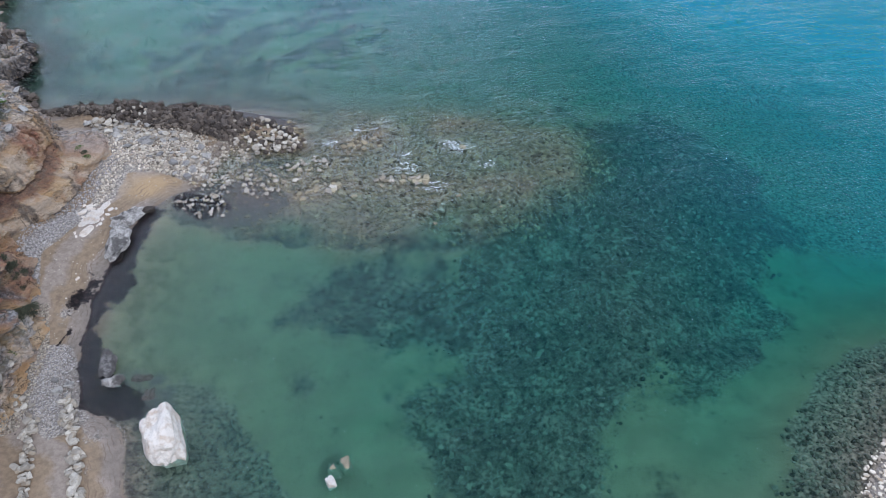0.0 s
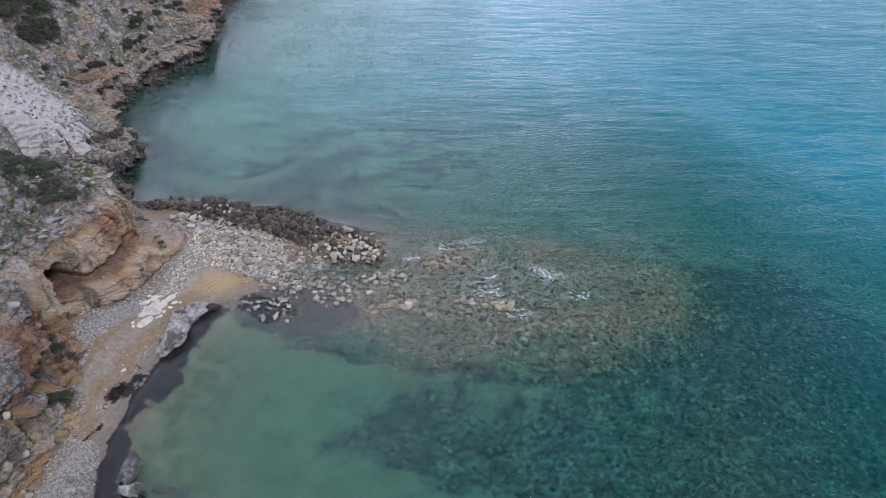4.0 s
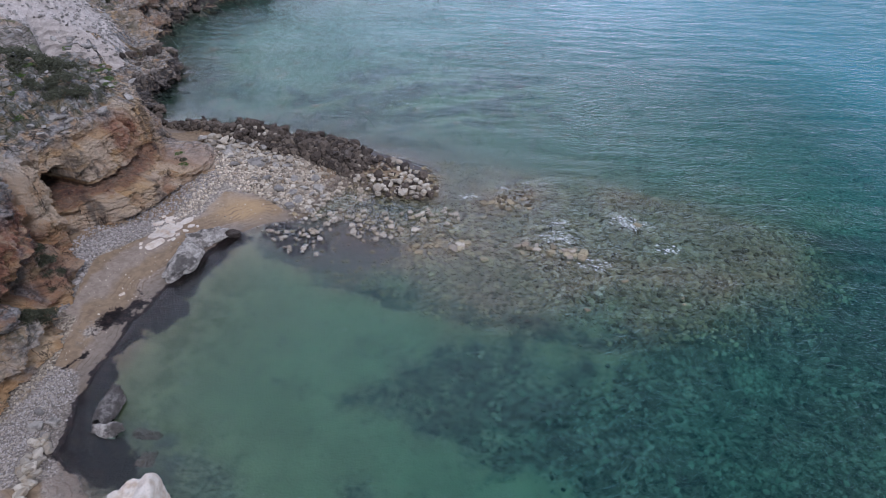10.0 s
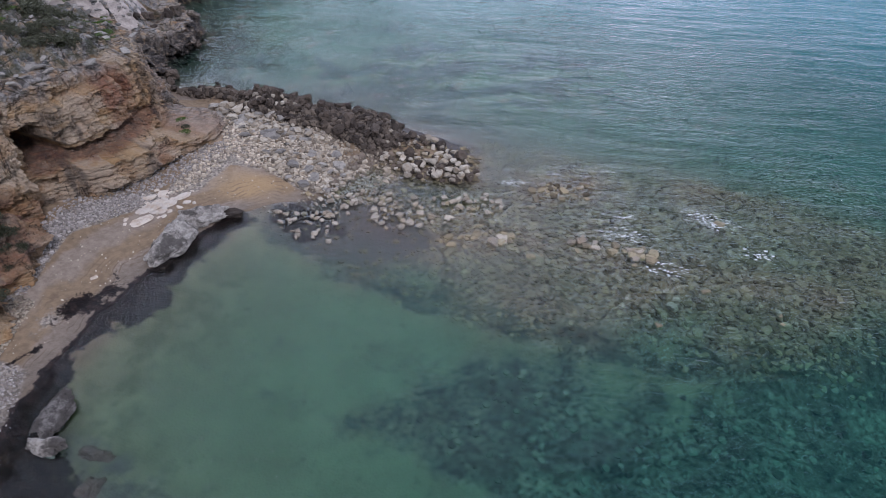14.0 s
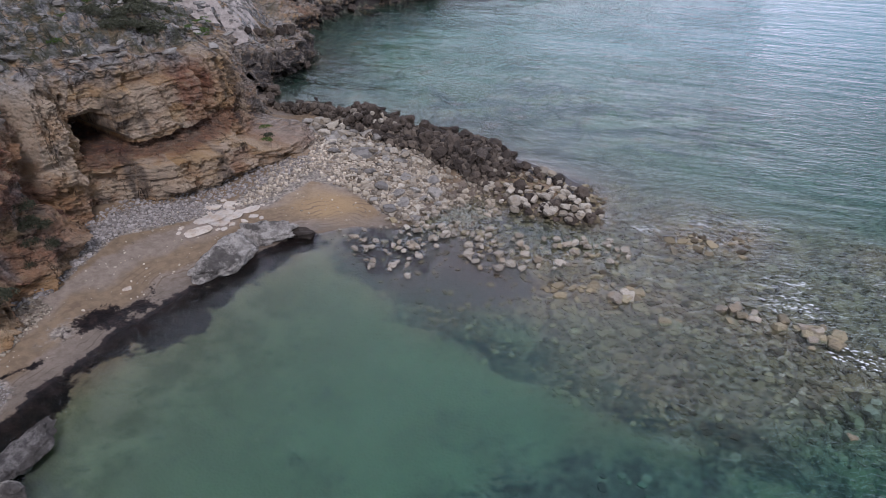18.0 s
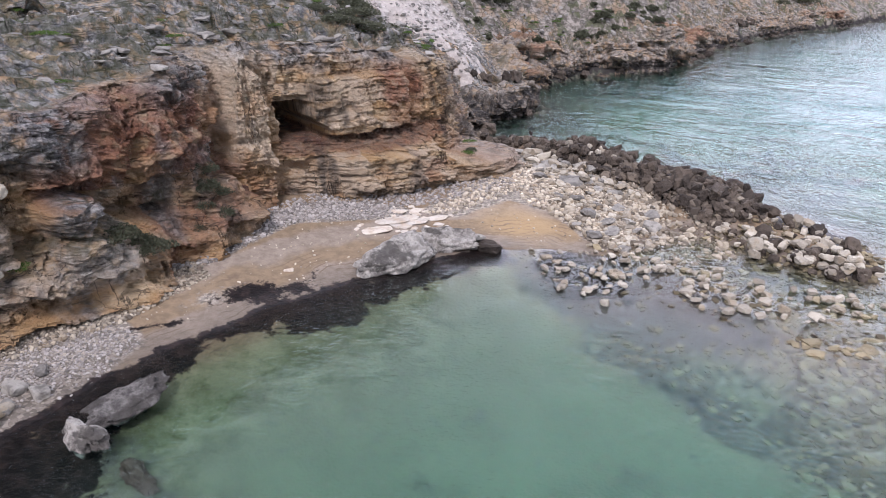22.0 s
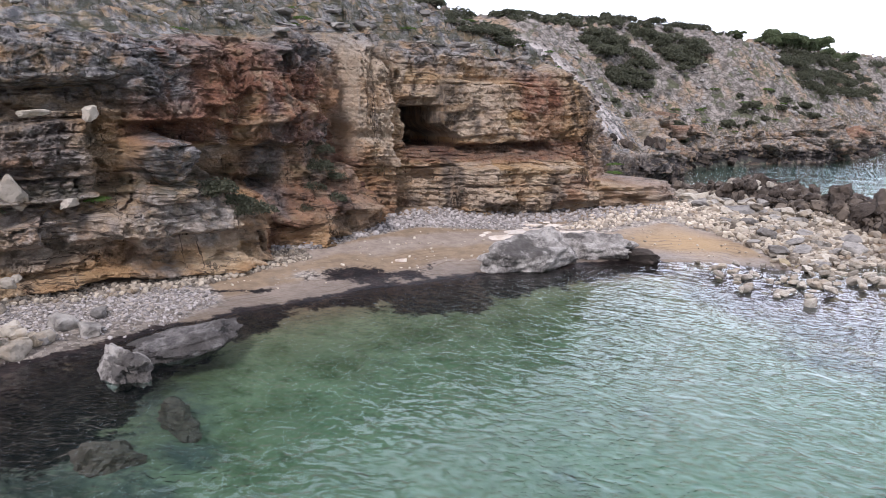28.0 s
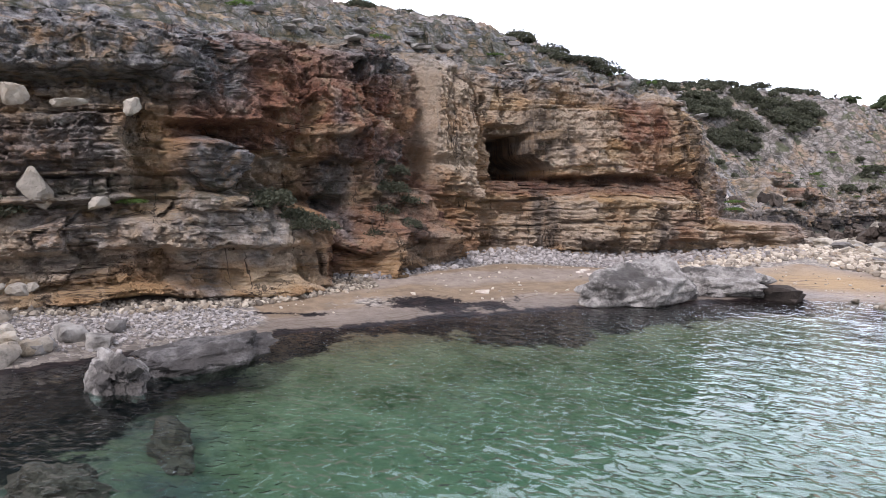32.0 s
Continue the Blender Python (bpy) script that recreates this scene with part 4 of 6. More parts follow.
def build_cliff():
    line, s = spline(FACE[:16], 0.055)
    tang = np.gradient(line, axis=0)
    tang /= np.linalg.norm(tang, axis=1)[:, None]
    for _ in range(12):
        tang[1:-1] = (tang[:-2] + tang[1:-1] + tang[2:]) / 3
    tang /= np.linalg.norm(tang, axis=1)[:, None]
    nrm = np.stack([tang[:, 1], -tang[:, 0]], -1)
    rows = 180
    v = np.linspace(0, 1, rows)
    lx, ly = line[:, 0], line[:, 1]
    rim = plateau(lx, ly, np.full(len(lx), 0.0)) + 0.25 * fbm(s * 0.6, s * 0, 3, 71)
    foot = np.full(len(lx), 0.3)
    Z = foot[:, None] + (rim - foot)[:, None] * v[None, :]
    S, Y = np.repeat(s[:, None], rows, 1), np.repeat(ly[:, None], rows, 1)
    out, tint = cliff_relief(S, Y, Z)
    shoulder = smooth(0.90, 1.0, v)[None, :]
    out = out - 0.7 * shoulder ** 2
    X = lx[:, None] + nrm[:, 0:1] * out
    YY = ly[:, None] + nrm[:, 1:2] * out
    # the top, going back over the plateau
    back = np.linspace(0.12, 7.6, 56)
    edge = out[:, -1:]
    B = edge - back[None, :]
    CX, CY = lx[:, None] + nrm[:, 0:1] * B, ly[:, None] + nrm[:, 1:2] * B
    inl = np.maximum(-B, 0)
    CZ = plateau(CX, CY, inl) + karst(CX, CY) * smooth(0.0, 2.0, inl)
    blend = smooth(0.0, 1.2, back)[None, :]
    CZ = rim[:, None] * (1 - blend) + CZ * blend - 0.5 * smooth(6.4, 7.6, back)[None, :]
    AX, AY, AZ = np.concatenate([X, CX], 1), np.concatenate([YY, CY], 1), np.concatenate([Z, CZ], 1)
    me = mesh_from("cliff", np.stack([AX, AY, AZ], -1).reshape(-1, 3), grid_faces(len(s), rows + len(back))[:, ::-1], CLIFF, False)
    n2 = len(back)
    SS = np.concatenate([S, np.repeat(s[:, None], n2, 1)], 1)
    ZZ, PY = AZ, np.concatenate([Y, CY], 1)
    topside = np.concatenate([0 * Z, np.repeat(smooth(0.0, 0.6, back)[None, :], len(s), 0)], 1)
    face = 1 - topside
    n1, n3 = fbm(SS * 0.35, ZZ * 0.5, 4, 81), fbm(SS * 0.5, ZZ * 0.25, 4, 82)
    red = face * (0.95 * box(PY, 29.6, 36.6, 0.5) * box(ZZ, 4.4, 7.9, 0.3) * (1 - 0.6 * box(PY, 33.05, 34.65, 0.1) * box(ZZ, 4.4, 5.35, 0.1)) + 0.6 * box(PY, 36.4, 38.3, 0.4) * box(ZZ, 4.2, 8.0, 0.5) + 0.35 * box(PY, 33, 38, 1) * box(ZZ, 1, 2.9, 0.4)
                  + 0.75 * box(PY, 41.5, 52, 0.8) * box(ZZ, 3.2, 4.05, 0.12) + 0.55 * box(PY, 47.5, 50, 0.4) * box(ZZ, 4, 7, 0.5)) + 0.5 * smooth(0.15, 0.8, n1) * face * (1 - 0.6 * box(PY, 38.3, 47.5, 0.4) * smooth(4, 4.3, ZZ))
    grey = np.maximum(topside, face * np.maximum(smooth(6.6, 8.0, ZZ + 0.8 * n1 - 0.6 * box(PY, 38, 50.5, 0.6)) * 0.9, box(PY, 10, 31.2, 0.5) * smooth(5.2, 6.2, ZZ) * 0.95))
    grey = np.maximum(grey, face * smooth(0.25, 0.7, n3) * 0.7 * box(PY, 10, 37.5, 0.6))
    grey = np.maximum(grey, face * smooth(51, 54.5, PY) * 0.7)
    # the first term paints shade under the overhang into the rock colour
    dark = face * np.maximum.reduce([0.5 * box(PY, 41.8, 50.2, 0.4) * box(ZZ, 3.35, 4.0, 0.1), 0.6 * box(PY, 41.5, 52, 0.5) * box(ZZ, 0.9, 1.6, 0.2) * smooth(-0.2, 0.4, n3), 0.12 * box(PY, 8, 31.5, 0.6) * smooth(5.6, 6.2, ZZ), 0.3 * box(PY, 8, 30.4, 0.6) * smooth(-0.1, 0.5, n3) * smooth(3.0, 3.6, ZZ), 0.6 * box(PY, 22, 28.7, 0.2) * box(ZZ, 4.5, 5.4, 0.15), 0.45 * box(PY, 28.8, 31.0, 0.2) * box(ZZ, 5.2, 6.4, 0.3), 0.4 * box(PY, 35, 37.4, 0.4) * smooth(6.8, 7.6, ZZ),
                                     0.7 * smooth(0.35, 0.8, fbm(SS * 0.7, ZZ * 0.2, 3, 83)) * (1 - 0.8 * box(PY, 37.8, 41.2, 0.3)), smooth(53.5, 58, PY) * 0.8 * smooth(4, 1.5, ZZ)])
    grey = np.maximum(grey, face * 0.9 * smooth(1.15, 0.7, np.hypot((PY - 30.4) / 0.9, (ZZ - 4.0) / 0.84)))
    tint = tint + 0.4 * box(Y, 31.5, 34.9, 0.2) * box(Z, 3.0, 4.3, 0.15) + 0.45 * box(Y, 8, 33.2, 0.5) * box(Z, 1.2, 2.6, 0.2) + 0.3 * box(Y, 22, 28.5, 0.1) * box(Z, 3.0, 4.45, 0.1)
    plain = face * np.maximum.reduce([box(PY, 38.4, 41.0, 0.2), 0.85 * box(PY, 43.2, 51.0, 0.2) * box(ZZ, 4.0, 7.6, 0.2), 0.75 * box(PY, 40, 56, 0.5) * smooth(3.2, 3.0, ZZ), 0.9 * box(PY, 8, 29.6, 0.3) * smooth(6.0, 6.3, ZZ)])
    stained = face * box(PY, 33.2, 38.3, 0.5) * smooth(5.4, 4.4, ZZ) * smooth(-0.4, 0.3, n3)
    red, dark = red + 0.45 * stained, np.maximum(dark, 0.42 * stained)
    paint(me, "plain", plain)
    paint(me, "tint", np.concatenate([tint, np.full(CX.shape, 0.5)], 1))
    paint(me, "red", np.clip(red, 0, 1))
    paint(me, "grey", np.clip(grey, 0, 1))
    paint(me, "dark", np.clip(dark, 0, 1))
    paint(me, "green", np.clip(topside * 0.6 + face * 0.5 * box(ZZ, 3.0, 3.6, 0.2) * box(PY, 24, 36, 1), 0, 1))
    return tagged(new("cliff_wall", me), "layered orange and grey limestone cliff with a cave", "cliff", kind="structure")


build_cliff()


def build_sea_cliff():
    """The low broken sea cliff under the northern slope."""
    line, s = spline([(-45.2, 62.6), (-47.6, 66.4), (-47.0, 69.0), (-48.2, 71.8), (-50.6, 74.6), (-55.6, 79), (-57.9, 86), (-57.6, 95), (-55, 105.5), (-58.2, 117), (-62, 131), (-67, 160), (-66, 192)], 0.16)
    tang = np.gradient(line, axis=0)
    tang /= np.linalg.norm(tang, axis=1)[:, None]
    nrm = np.stack([tang[:, 1], -tang[:, 0]], -1)
    lx, ly = line[:, 0], line[:, 1]
    behind = ground_height(lx - 2.6 * nrm[:, 0], ly - 2.6 * nrm[:, 1])[0]
    rim = np.clip(behind, 1.3, 5.2) + 0.9 * box(ly, 78, 112, 4) + 0.5 * fbm(s * 0.25, s * 0, 4, 171)
    for _ in range(6):
        rim[1:-1] = (rim[:-2] + rim[1:-1] + rim[2:]) / 3
    rows = 46
    v = np.linspace(0, 1, rows)
    Z = -0.9 + (rim + 0.9)[:, None] * v[None, :]
    S = np.repeat(s[:, None], rows, 1)
    wx, wz = S + 0.8 * fbm(S * 0.5, Z * 0.5, 3, 172), Z + 0.5 * fbm(S * 0.5 + 4, Z * 0.5, 3, 173)
    c1, i1, t1 = facets(wx * 0.30, wz * 0.42, 174)
    c2, i2, t2 = facets(wx * 0.8, wz * 1.1, 175)
    c3, i3, t3 = facets(wx * 1.9, wz * 2.4, 176)
    bed = Z / 0.7 + 0.5 * fbm(S * 0.08, Z * 0.2, 3, 177)
    ledge = (hash01(np.floor(bed), np.floor(S / 6.0), 178) - 0.5) * 0.7
    out = 0.9 - 1.5 * v[None, :] + 1.5 * (i1 - 0.5) + 1.2 * t1 + 0.7 * (i2 - 0.5) + 0.7 * t2 + 0.3 * (i3 - 0.5) + 0.35 * t3 + ledge
    out = out - 0.5 * (1 - smooth(0, 0.08, c1)) - 0.2 * (1 - smooth(0, 0.08, c2)) + 0.8 * fbm(S * 0.12, Z * 0.1, 3, 179)
    out = out - 0.8 * np.exp(-((Z - 0.35) / 0.35) ** 2)
    X, Y = lx[:, None] + nrm[:, :1] * out, ly[:, None] + nrm[:, 1:] * out
    back = np.linspace(0.3, 5.0, 12)
    B = out[:, -1:] - back[None, :]
    CX, CY = lx[:, None] + nrm[:, :1] * B, ly[:, None] + nrm[:, 1:] * B
    ground = ground_height(CX, CY)[0]
    w = smooth(0.0, 3.2, back)[None, :]
    CZ = (rim[:, None] + 0.3 * fbm(CX * 0.9, CY * 0.9, 3, 180)) * (1 - w) + ground * w + 0.1 - 0.7 * smooth(3.6, 5.0, back)[None, :]
    AX, AY, AZ = np.concatenate([X, CX], 1), np.concatenate([Y, CY], 1), np.concatenate([Z, CZ], 1)
    me = mesh_from("sea_cliff", np.stack([AX, AY, AZ], -1).reshape(-1, 3), grid_faces(len(s), rows + len(back))[:, ::-1], CLIFF, False)
    SS = np.concatenate([S, np.repeat(s[:, None], len(back), 1)], 1)
    n1, n2 = fbm(SS * 0.13, AZ * 0.3, 4, 181), fbm(SS * 0.3, AZ * 0.4, 4, 182)
    paint(me, "tint", 0.5 + 0.3 * n2)
    paint(me, "red", np.clip(0.15 + 0.7 * smooth(0.0, 0.6, n1), 0, 1) * smooth(0.8, 1.8, AZ) * smooth(74, 82, AY))
    bare = smooth(77, 74, AY) * smooth(1.8, 2.6, AZ)
    paint(me, "grey", np.maximum(np.clip(0.75 - 0.6 * smooth(0.0, 0.6, n1), 0, 1), bare))
    paint(me, "dark", np.clip(1.35 * smooth(1.9, 1.0, AZ + 0.5 * n2) + 1.1 * smooth(2.8, 1.8, AZ) * smooth(78, 72, AY), 0, 1) * (1 - bare))
    paint(me, "green", np.concatenate([0 * Z, np.repeat(0.6 * smooth(0.5, 2.0, back)[None, :], len(s), 0)], 1) * (1 - bare))
    return tagged(new("sea_cliff_wall", me), "low broken grey and ochre sea cliff with a dark wet foot", "cliff", kind="structure")


build_sea_cliff()


# ---- stones ----
def stone_bmesh(seed, cuts=16, subdiv=3, squash=(1, 1, 1), rough=0.10, tight=(0.40, 0.68), blocky=True):
    """A broken stone: a ball cut flat by many random planes, then roughened and brought back to unit size."""
    rng = random.Random(seed)
    bm = bmesh.new()
    bmesh.ops.create_icosphere(bm, subdivisions=subdiv, radius=1.0)
    planes = []
    for axis in (Vector((1, 0, 0)), Vector((0, 1, 0)), Vector((0, 0, 1))):
        for side in (-1, 1) if blocky else ():
            d = (axis * side + Vector((rng.gauss(0, 0.22), rng.gauss(0, 0.22), rng.gauss(0, 0.22)))).normalized()
            planes.append((d, rng.uniform(tight[0], 0.5 * (tight[0] + tight[1]))))
    for _ in range(cuts):
        d = Vector((rng.gauss(0, 1), rng.gauss(0, 1), rng.gauss(0, 0.8))).normalized()
        planes.append((d, rng.uniform(0.5 * (tight[0] + tight[1]), tight[1] + 0.12)))
    off = Vector((seed * 3.1, seed * 1.7, seed * 0.9))
    for vert in bm.verts:
        u = vert.co.normalized()
        reach = 1.0
        for d, h in planes:
            c = u.dot(d)
            if c > 0.05:
                reach = min(reach, h / c)
        p = u * reach
        p += u * rough * (noise.fractal(p * 2.2 + off, 1.0, 2.0, 5) + 0.5 * abs(noise.noise(p * 4.0 + off)))
        vert.co = p
    lo = [min(v.co[i] for v in bm.verts) for i in range(3)]
    hi = [max(v.co[i] for v in bm.verts) for i in range(3)]
    for vert in bm.verts:
        vert.co = Vector([((vert.co[i] - lo[i]) / (hi[i] - lo[i]) * 2 - 1) * squash[i] for i in range(3)])
    return bm


def stone_mesh(name, seed, material, **how):
    bm = stone_bmesh(seed, **how)
    me = bpy.data.meshes.new(name)
    for f in bm.faces:
        f.smooth = True
    bm.to_mesh(me)
    bm.free()
    me.set_sharp_from_angle(angle=radians(38))
    me.materials.append(material)
    return me


def at_height(x, y):
    z, _, _ = ground_height(np.array([float(x)]), np.array([float(y)]))
    return float(z[0])


def heights(pts):
    a = np.array(pts, float).reshape(-1, 2)
    return ground_height(a[:, 0], a[:, 1])[0]


def place(name, me, x, y, size, turn=0.0, tilt=(0, 0), sink=0.3, label="", category="stone", group="", z=None):
    """A stone on the ground: size is its half lengths; sink the share of its height that is buried."""
    ob = new(name, me)
    sx, sy, sz = size
    base = at_height(x, y) if z is None else z
    ob.matrix_world = pose(x, y, base + sz * (0.8 - 1.6 * sink), tilt[0], tilt[1], turn) @ Matrix.Diagonal((sx, sy, sz, 1))
    return tagged(ob, label, category, group)


ANGULAR = {m: [stone_mesh("stone", 10 + i, m, cuts=14 + 2 * (i % 4), rough=0.10) for i in range(8)] for m in (PALE_STONE, ALGAE_STONE, GREY_STONE, WHITE_STONE, RUDDY_STONE)}
ANGULAR[DARK_STONE] = [stone_mesh("stone", 60 + i, DARK_STONE, cuts=7, rough=0.30, tight=(0.34, 0.68), blocky=i % 2 == 0) for i in range(12)]

# large single rocks of the shore
place("white_boulder", stone_mesh("white_boulder", 3, WHITE_STONE, cuts=9, subdiv=5, blocky=False, rough=0.12, tight=(0.44, 0.74)), -19.2, 23.6, (1.3, 2.2, 2.3), 22, (6, -4), 0.22,
      "large whitish limestone boulder standing in shallow water", "boulder")
place("grey_boulder", stone_mesh("grey_boulder", 8, SCULPTED_STONE, cuts=11, subdiv=5, blocky=False, rough=0.22, tight=(0.5, 0.8)), -28.1, 42.2, (1.05, 2.15, 0.9), -6, (6, 10), 0.34,
      "grey pitted limestone outcrop at the water's edge", "boulder", z=0.1)
place("grey_boulder", stone_mesh("grey_boulder", 14, SCULPTED_STONE, cuts=11, subdiv=5, blocky=False, rough=0.30, tight=(0.5, 0.8)), -28.2, 45.1, (0.9, 1.75, 0.72), -48, (0, 0), 0.34,
      "low grey limestone outcrop with a dark wet tip", "boulder", z=0.1)
place("wet_rock", ANGULAR[DARK_STONE][2], -27.0, 46.2, (0.45, 0.9, 0.35), -60, (0, 0), 0.25, "dark wet rock at the tip of the outcrop", "rock", z=-0.05)
place("slab_rock", stone_mesh("slab_rock", 21, DARK_SLAB_STONE, cuts=14, subdiv=5, blocky=False, rough=0.24), -25.05, 29.75, (0.66, 1.42, 0.36), 15, (5, 17), 0.2,
      "dark tilted slab of grey rock in the shallows", "boulder", z=0.0)
place("slab_rock", stone_mesh("slab_rock", 27, SCULPTED_STONE, cuts=12, subdiv=5, blocky=False, rough=0.30), -24.15, 28.2, (0.88, 0.46, 0.42), 14, (6, 8), 0.2,
      "pale grey rock at the water's edge", "boulder", z=0.0)
for px, py, size, turn in ((-22.8, 28.9, (1.15, 0.42, 0.46), 14), (-21.6, 27.45, (0.5, 0.7, 0.46), 18)):
    place("sunken_rock", stone_mesh("sunken_rock", 30 + int(abs(px)), RUDDY_STONE, cuts=16, subdiv=4, blocky=False, rough=0.26), px, py, size, turn, (4, -3), 0.5,
          "reddish brown weedy rock just under the surface", "rock", z=-0.22 - size[2])
place("white_stone", ANGULAR[WHITE_STONE][1], -7.4, 20.5, (0.32, 0.45, 0.42), 34, (0, 0), 0.1, "white stone breaking the surface", "stone", z=-0.25)
for px, py in ((-7.3, 21.5), (-6.6, 21.8)):
    place("brown_rock", ANGULAR[ALGAE_STONE][int(px * 3) % 8], px, py, (0.6, 0.5, 0.38), 30 * py, (14, 9), 0.1, "brown algae-covered rock at the surface", "rock", z=-0.55)
place("flat_slab", ANGULAR[GREY_STONE][4], -29.5, 55.1, (0.95, 0.75, 0.16), 30, (14, -8), 0.1, "flat grey slab leaning on the stones", "slab", z=0.85)


def scatter(poly, count, seed, spacing=0.0):
    rng = np.random.RandomState(seed)
    p = np.array(poly, float)
    lo, hi = p.min(0), p.max(0)
    cand = lo + rng.rand(count * 14, 2) * (hi - lo)
    cand = cand[signed_distance(cand[:, 0], cand[:, 1], poly) > 0]
    if not spacing:
        return cand[:count]
    got = np.empty((0, 2))
    for c in cand:
        if len(got) >= count:
            break
        if not len(got) or np.min(np.sum((got - c) ** 2, 1)) > spacing ** 2:
            got = np.vstack([got, c])
    return got


def strew(name, poly, count, seed, material, sizes, label, group, spacing=0.5, flat=0.65, sink=0.3, lift=0.0, floor=-9.0):
    rng = random.Random(seed + 1000)
    pts = scatter(poly, count, seed, spacing)
    for (x, y), h in zip(pts, heights(pts)):
        a = sizes[0] + (sizes[1] - sizes[0]) * rng.random() ** 1.7
        size = (a, a * rng.uniform(0.55, 0.95), a * flat * rng.uniform(0.7, 1.15))
        place(name, rng.choice(ANGULAR[material]), x, y, size, rng.uniform(0, 360), (rng.uniform(-24, 24), rng.uniform(-24, 24)), sink, label, "stone", group,
              max(float(h), floor) + lift * rng.random())


# the dark ridge of the spit, piled three deep
CREST = [(-34.5, 59.4), (-31, 58.4), (-29.6, 59), (-30, 60.4), (-33, 60.8)]
CREST_EAST = [(-27.6, 58.4), (-23.5, 57.6), (-22.6, 58.6), (-25, 59.8), (-27.6, 60.2)]
SPIT_END = [(-21.5, 56), (-18.4, 54.2), (-14.6, 54.8), (-13.7, 56.2), (-16, 58.2), (-18.6, 59.6), (-21, 59.4)]
SEAWARD = [(-36.5, 60.4), (-33.5, 59.0), (-29.5, 57.6), (-25.5, 56.8), (-21.0, 56.4), (-19.2, 57.8), (-21, 60), (-26, 61), (-33, 61.6)]
LANDWARD = [(-37, 58.8), (-35, 57.2), (-31, 55.8), (-27.5, 55.4), (-25.5, 56.2), (-29, 57.6), (-33, 59.2)]
for k, (poly, n, low, sizes, gap) in enumerate(((RIDGE, 110, 0.0, (0.2, 0.55), 0.6), (SEAWARD, 130, 0.25, (0.16, 0.46), 0.42), (SEAWARD, 12, 0.6, (0.45, 0.8), 1.3), (CREST, 44, 1.25, (0.16, 0.45), 0.36), (CREST_EAST, 30, 0.8, (0.22, 0.55), 0.5))):
    strew("dark_boulder", poly, n, 20 + k, DARK_STONE, sizes, "dark brown weathered boulder piled on the rocky spit", "boulders of the spit", gap, 0.85, 0.2, 0.55, low)
strew("pale_boulder", LANDWARD, 60, 27, PALE_STONE, (0.18, 0.48), "pale limestone boulder on the landward side of the spit", "pale boulders of the spit", 0.5, 0.62, 0.2, 0.35, 0.5)
strew("pale_boulder", [(-33.5, 59.4), (-30, 58.2), (-29, 59), (-31, 60.2)], 12, 28, PALE_STONE, (0.2, 0.42), "pale limestone boulder on the crest of the spit", "pale boulders of the spit", 0.6, 0.7, 0.15, 0.4, 1.5)
strew("dark_boulder", SPIT_END, 44, 25, DARK_STONE, (0.22, 0.55), "dark brown weathered boulder piled on the rocky spit", "boulders of the spit", 0.8, 0.8, 0.2, 0.3, -0.1)
strew("pale_boulder", SPIT_END, 56, 26, PALE_STONE, (0.14, 0.40), "pale limestone boulder at the end of the spit", "pale boulders of the spit", 0.6, 0.66, 0.2, 0.4, 0.05)
strew("pale_boulder", [(-21.6, 55.9), (-18.6, 54.4), (-15, 54.4), (-13.6, 55.4), (-15, 56.6), (-19, 57)], 26, 29, PALE_STONE, (0.14, 0.36), "pale limestone boulder at the end of the spit", "pale boulders of the spit", 0.45, 0.6, 0.15, 0.3, 0.25)
BLOCK_FIELD = [(-33.5, 56.2), (-30, 53.6), (-27, 51.8), (-24.4, 50.4), (-22.4, 50.6), (-22.2, 54), (-24, 55.8), (-28, 56.4), (-32, 57.8)]
strew("pale_stone", WHITE_STONES, 90, 2, PALE_STONE, (0.08, 0.22), "pale angular limestone block on the spit", "stones of the spit", 0.4, 0.55, 0.25)
strew("pale_stone", BLOCK_FIELD, 150, 5, PALE_STONE, (0.10, 0.30), "pale angular limestone block on the spit", "stones of the spit", 0.36, 0.5, 0.2, 0.1)
strew("slab_stone", BLOCK_FIELD, 26, 6, GREY_STONE, (0.26, 0.5), "grey angular limestone slab among the stones of the spit", "stones of the spit", 0.9, 0.4, 0.25, 0.15)
strew("slab_stone", LANDWARD, 24, 7, GREY_STONE, (0.26, 0.55), "grey angular limestone slab among the stones of the spit", "stones of the spit", 0.8, 0.45, 0.25, 0.3)
REEF_WIDE = [(-26, 47), (-18.5, 43.6), (-9, 42.2), (0, 42), (8, 43.5), (15, 49), (18, 55), (16, 61.5), (6, 64.5), (-5, 65), (-15, 63.5), (-20.5, 59), (-22, 52)]
REEF_EAST = [(-14, 47), (-9, 45), (0, 44.5), (7, 46.5), (12, 50.5), (14, 55), (12, 59), (5, 61), (-5, 61.4), (-13, 60), (-13.5, 54)]
NEAR_STONES = [(-24.6, 47.0), (-22.2, 45.2), (-19.8, 46.2), (-19.6, 50.6), (-21.2, 54.2), (-23.6, 54.8), (-24.6, 51)]
BAND_STONES = [(-18.8, 48.2), (-16, 47.8), (-14, 49.8), (-10.9, 52.2), (-13.2, 54), (-15.2, 53), (-18.2, 51.4)]
strew("tide_stone", NEAR_STONES, 60, 31, PALE_STONE, (0.08, 0.23), "pale limestone block standing in shallow water", "stones at the waterline", 0.42, 0.55, 0.12, 0.1, 0.03)
strew("tide_stone", [(-24.6, 49.6), (-22.4, 48.6), (-19, 50.2), (-18.4, 52), (-21, 54), (-23.4, 54.4)], 26, 33, PALE_STONE, (0.09, 0.26), "pale limestone block standing in shallow water", "stones at the waterline", 0.45, 0.55, 0.12, 0.12, 0.03)
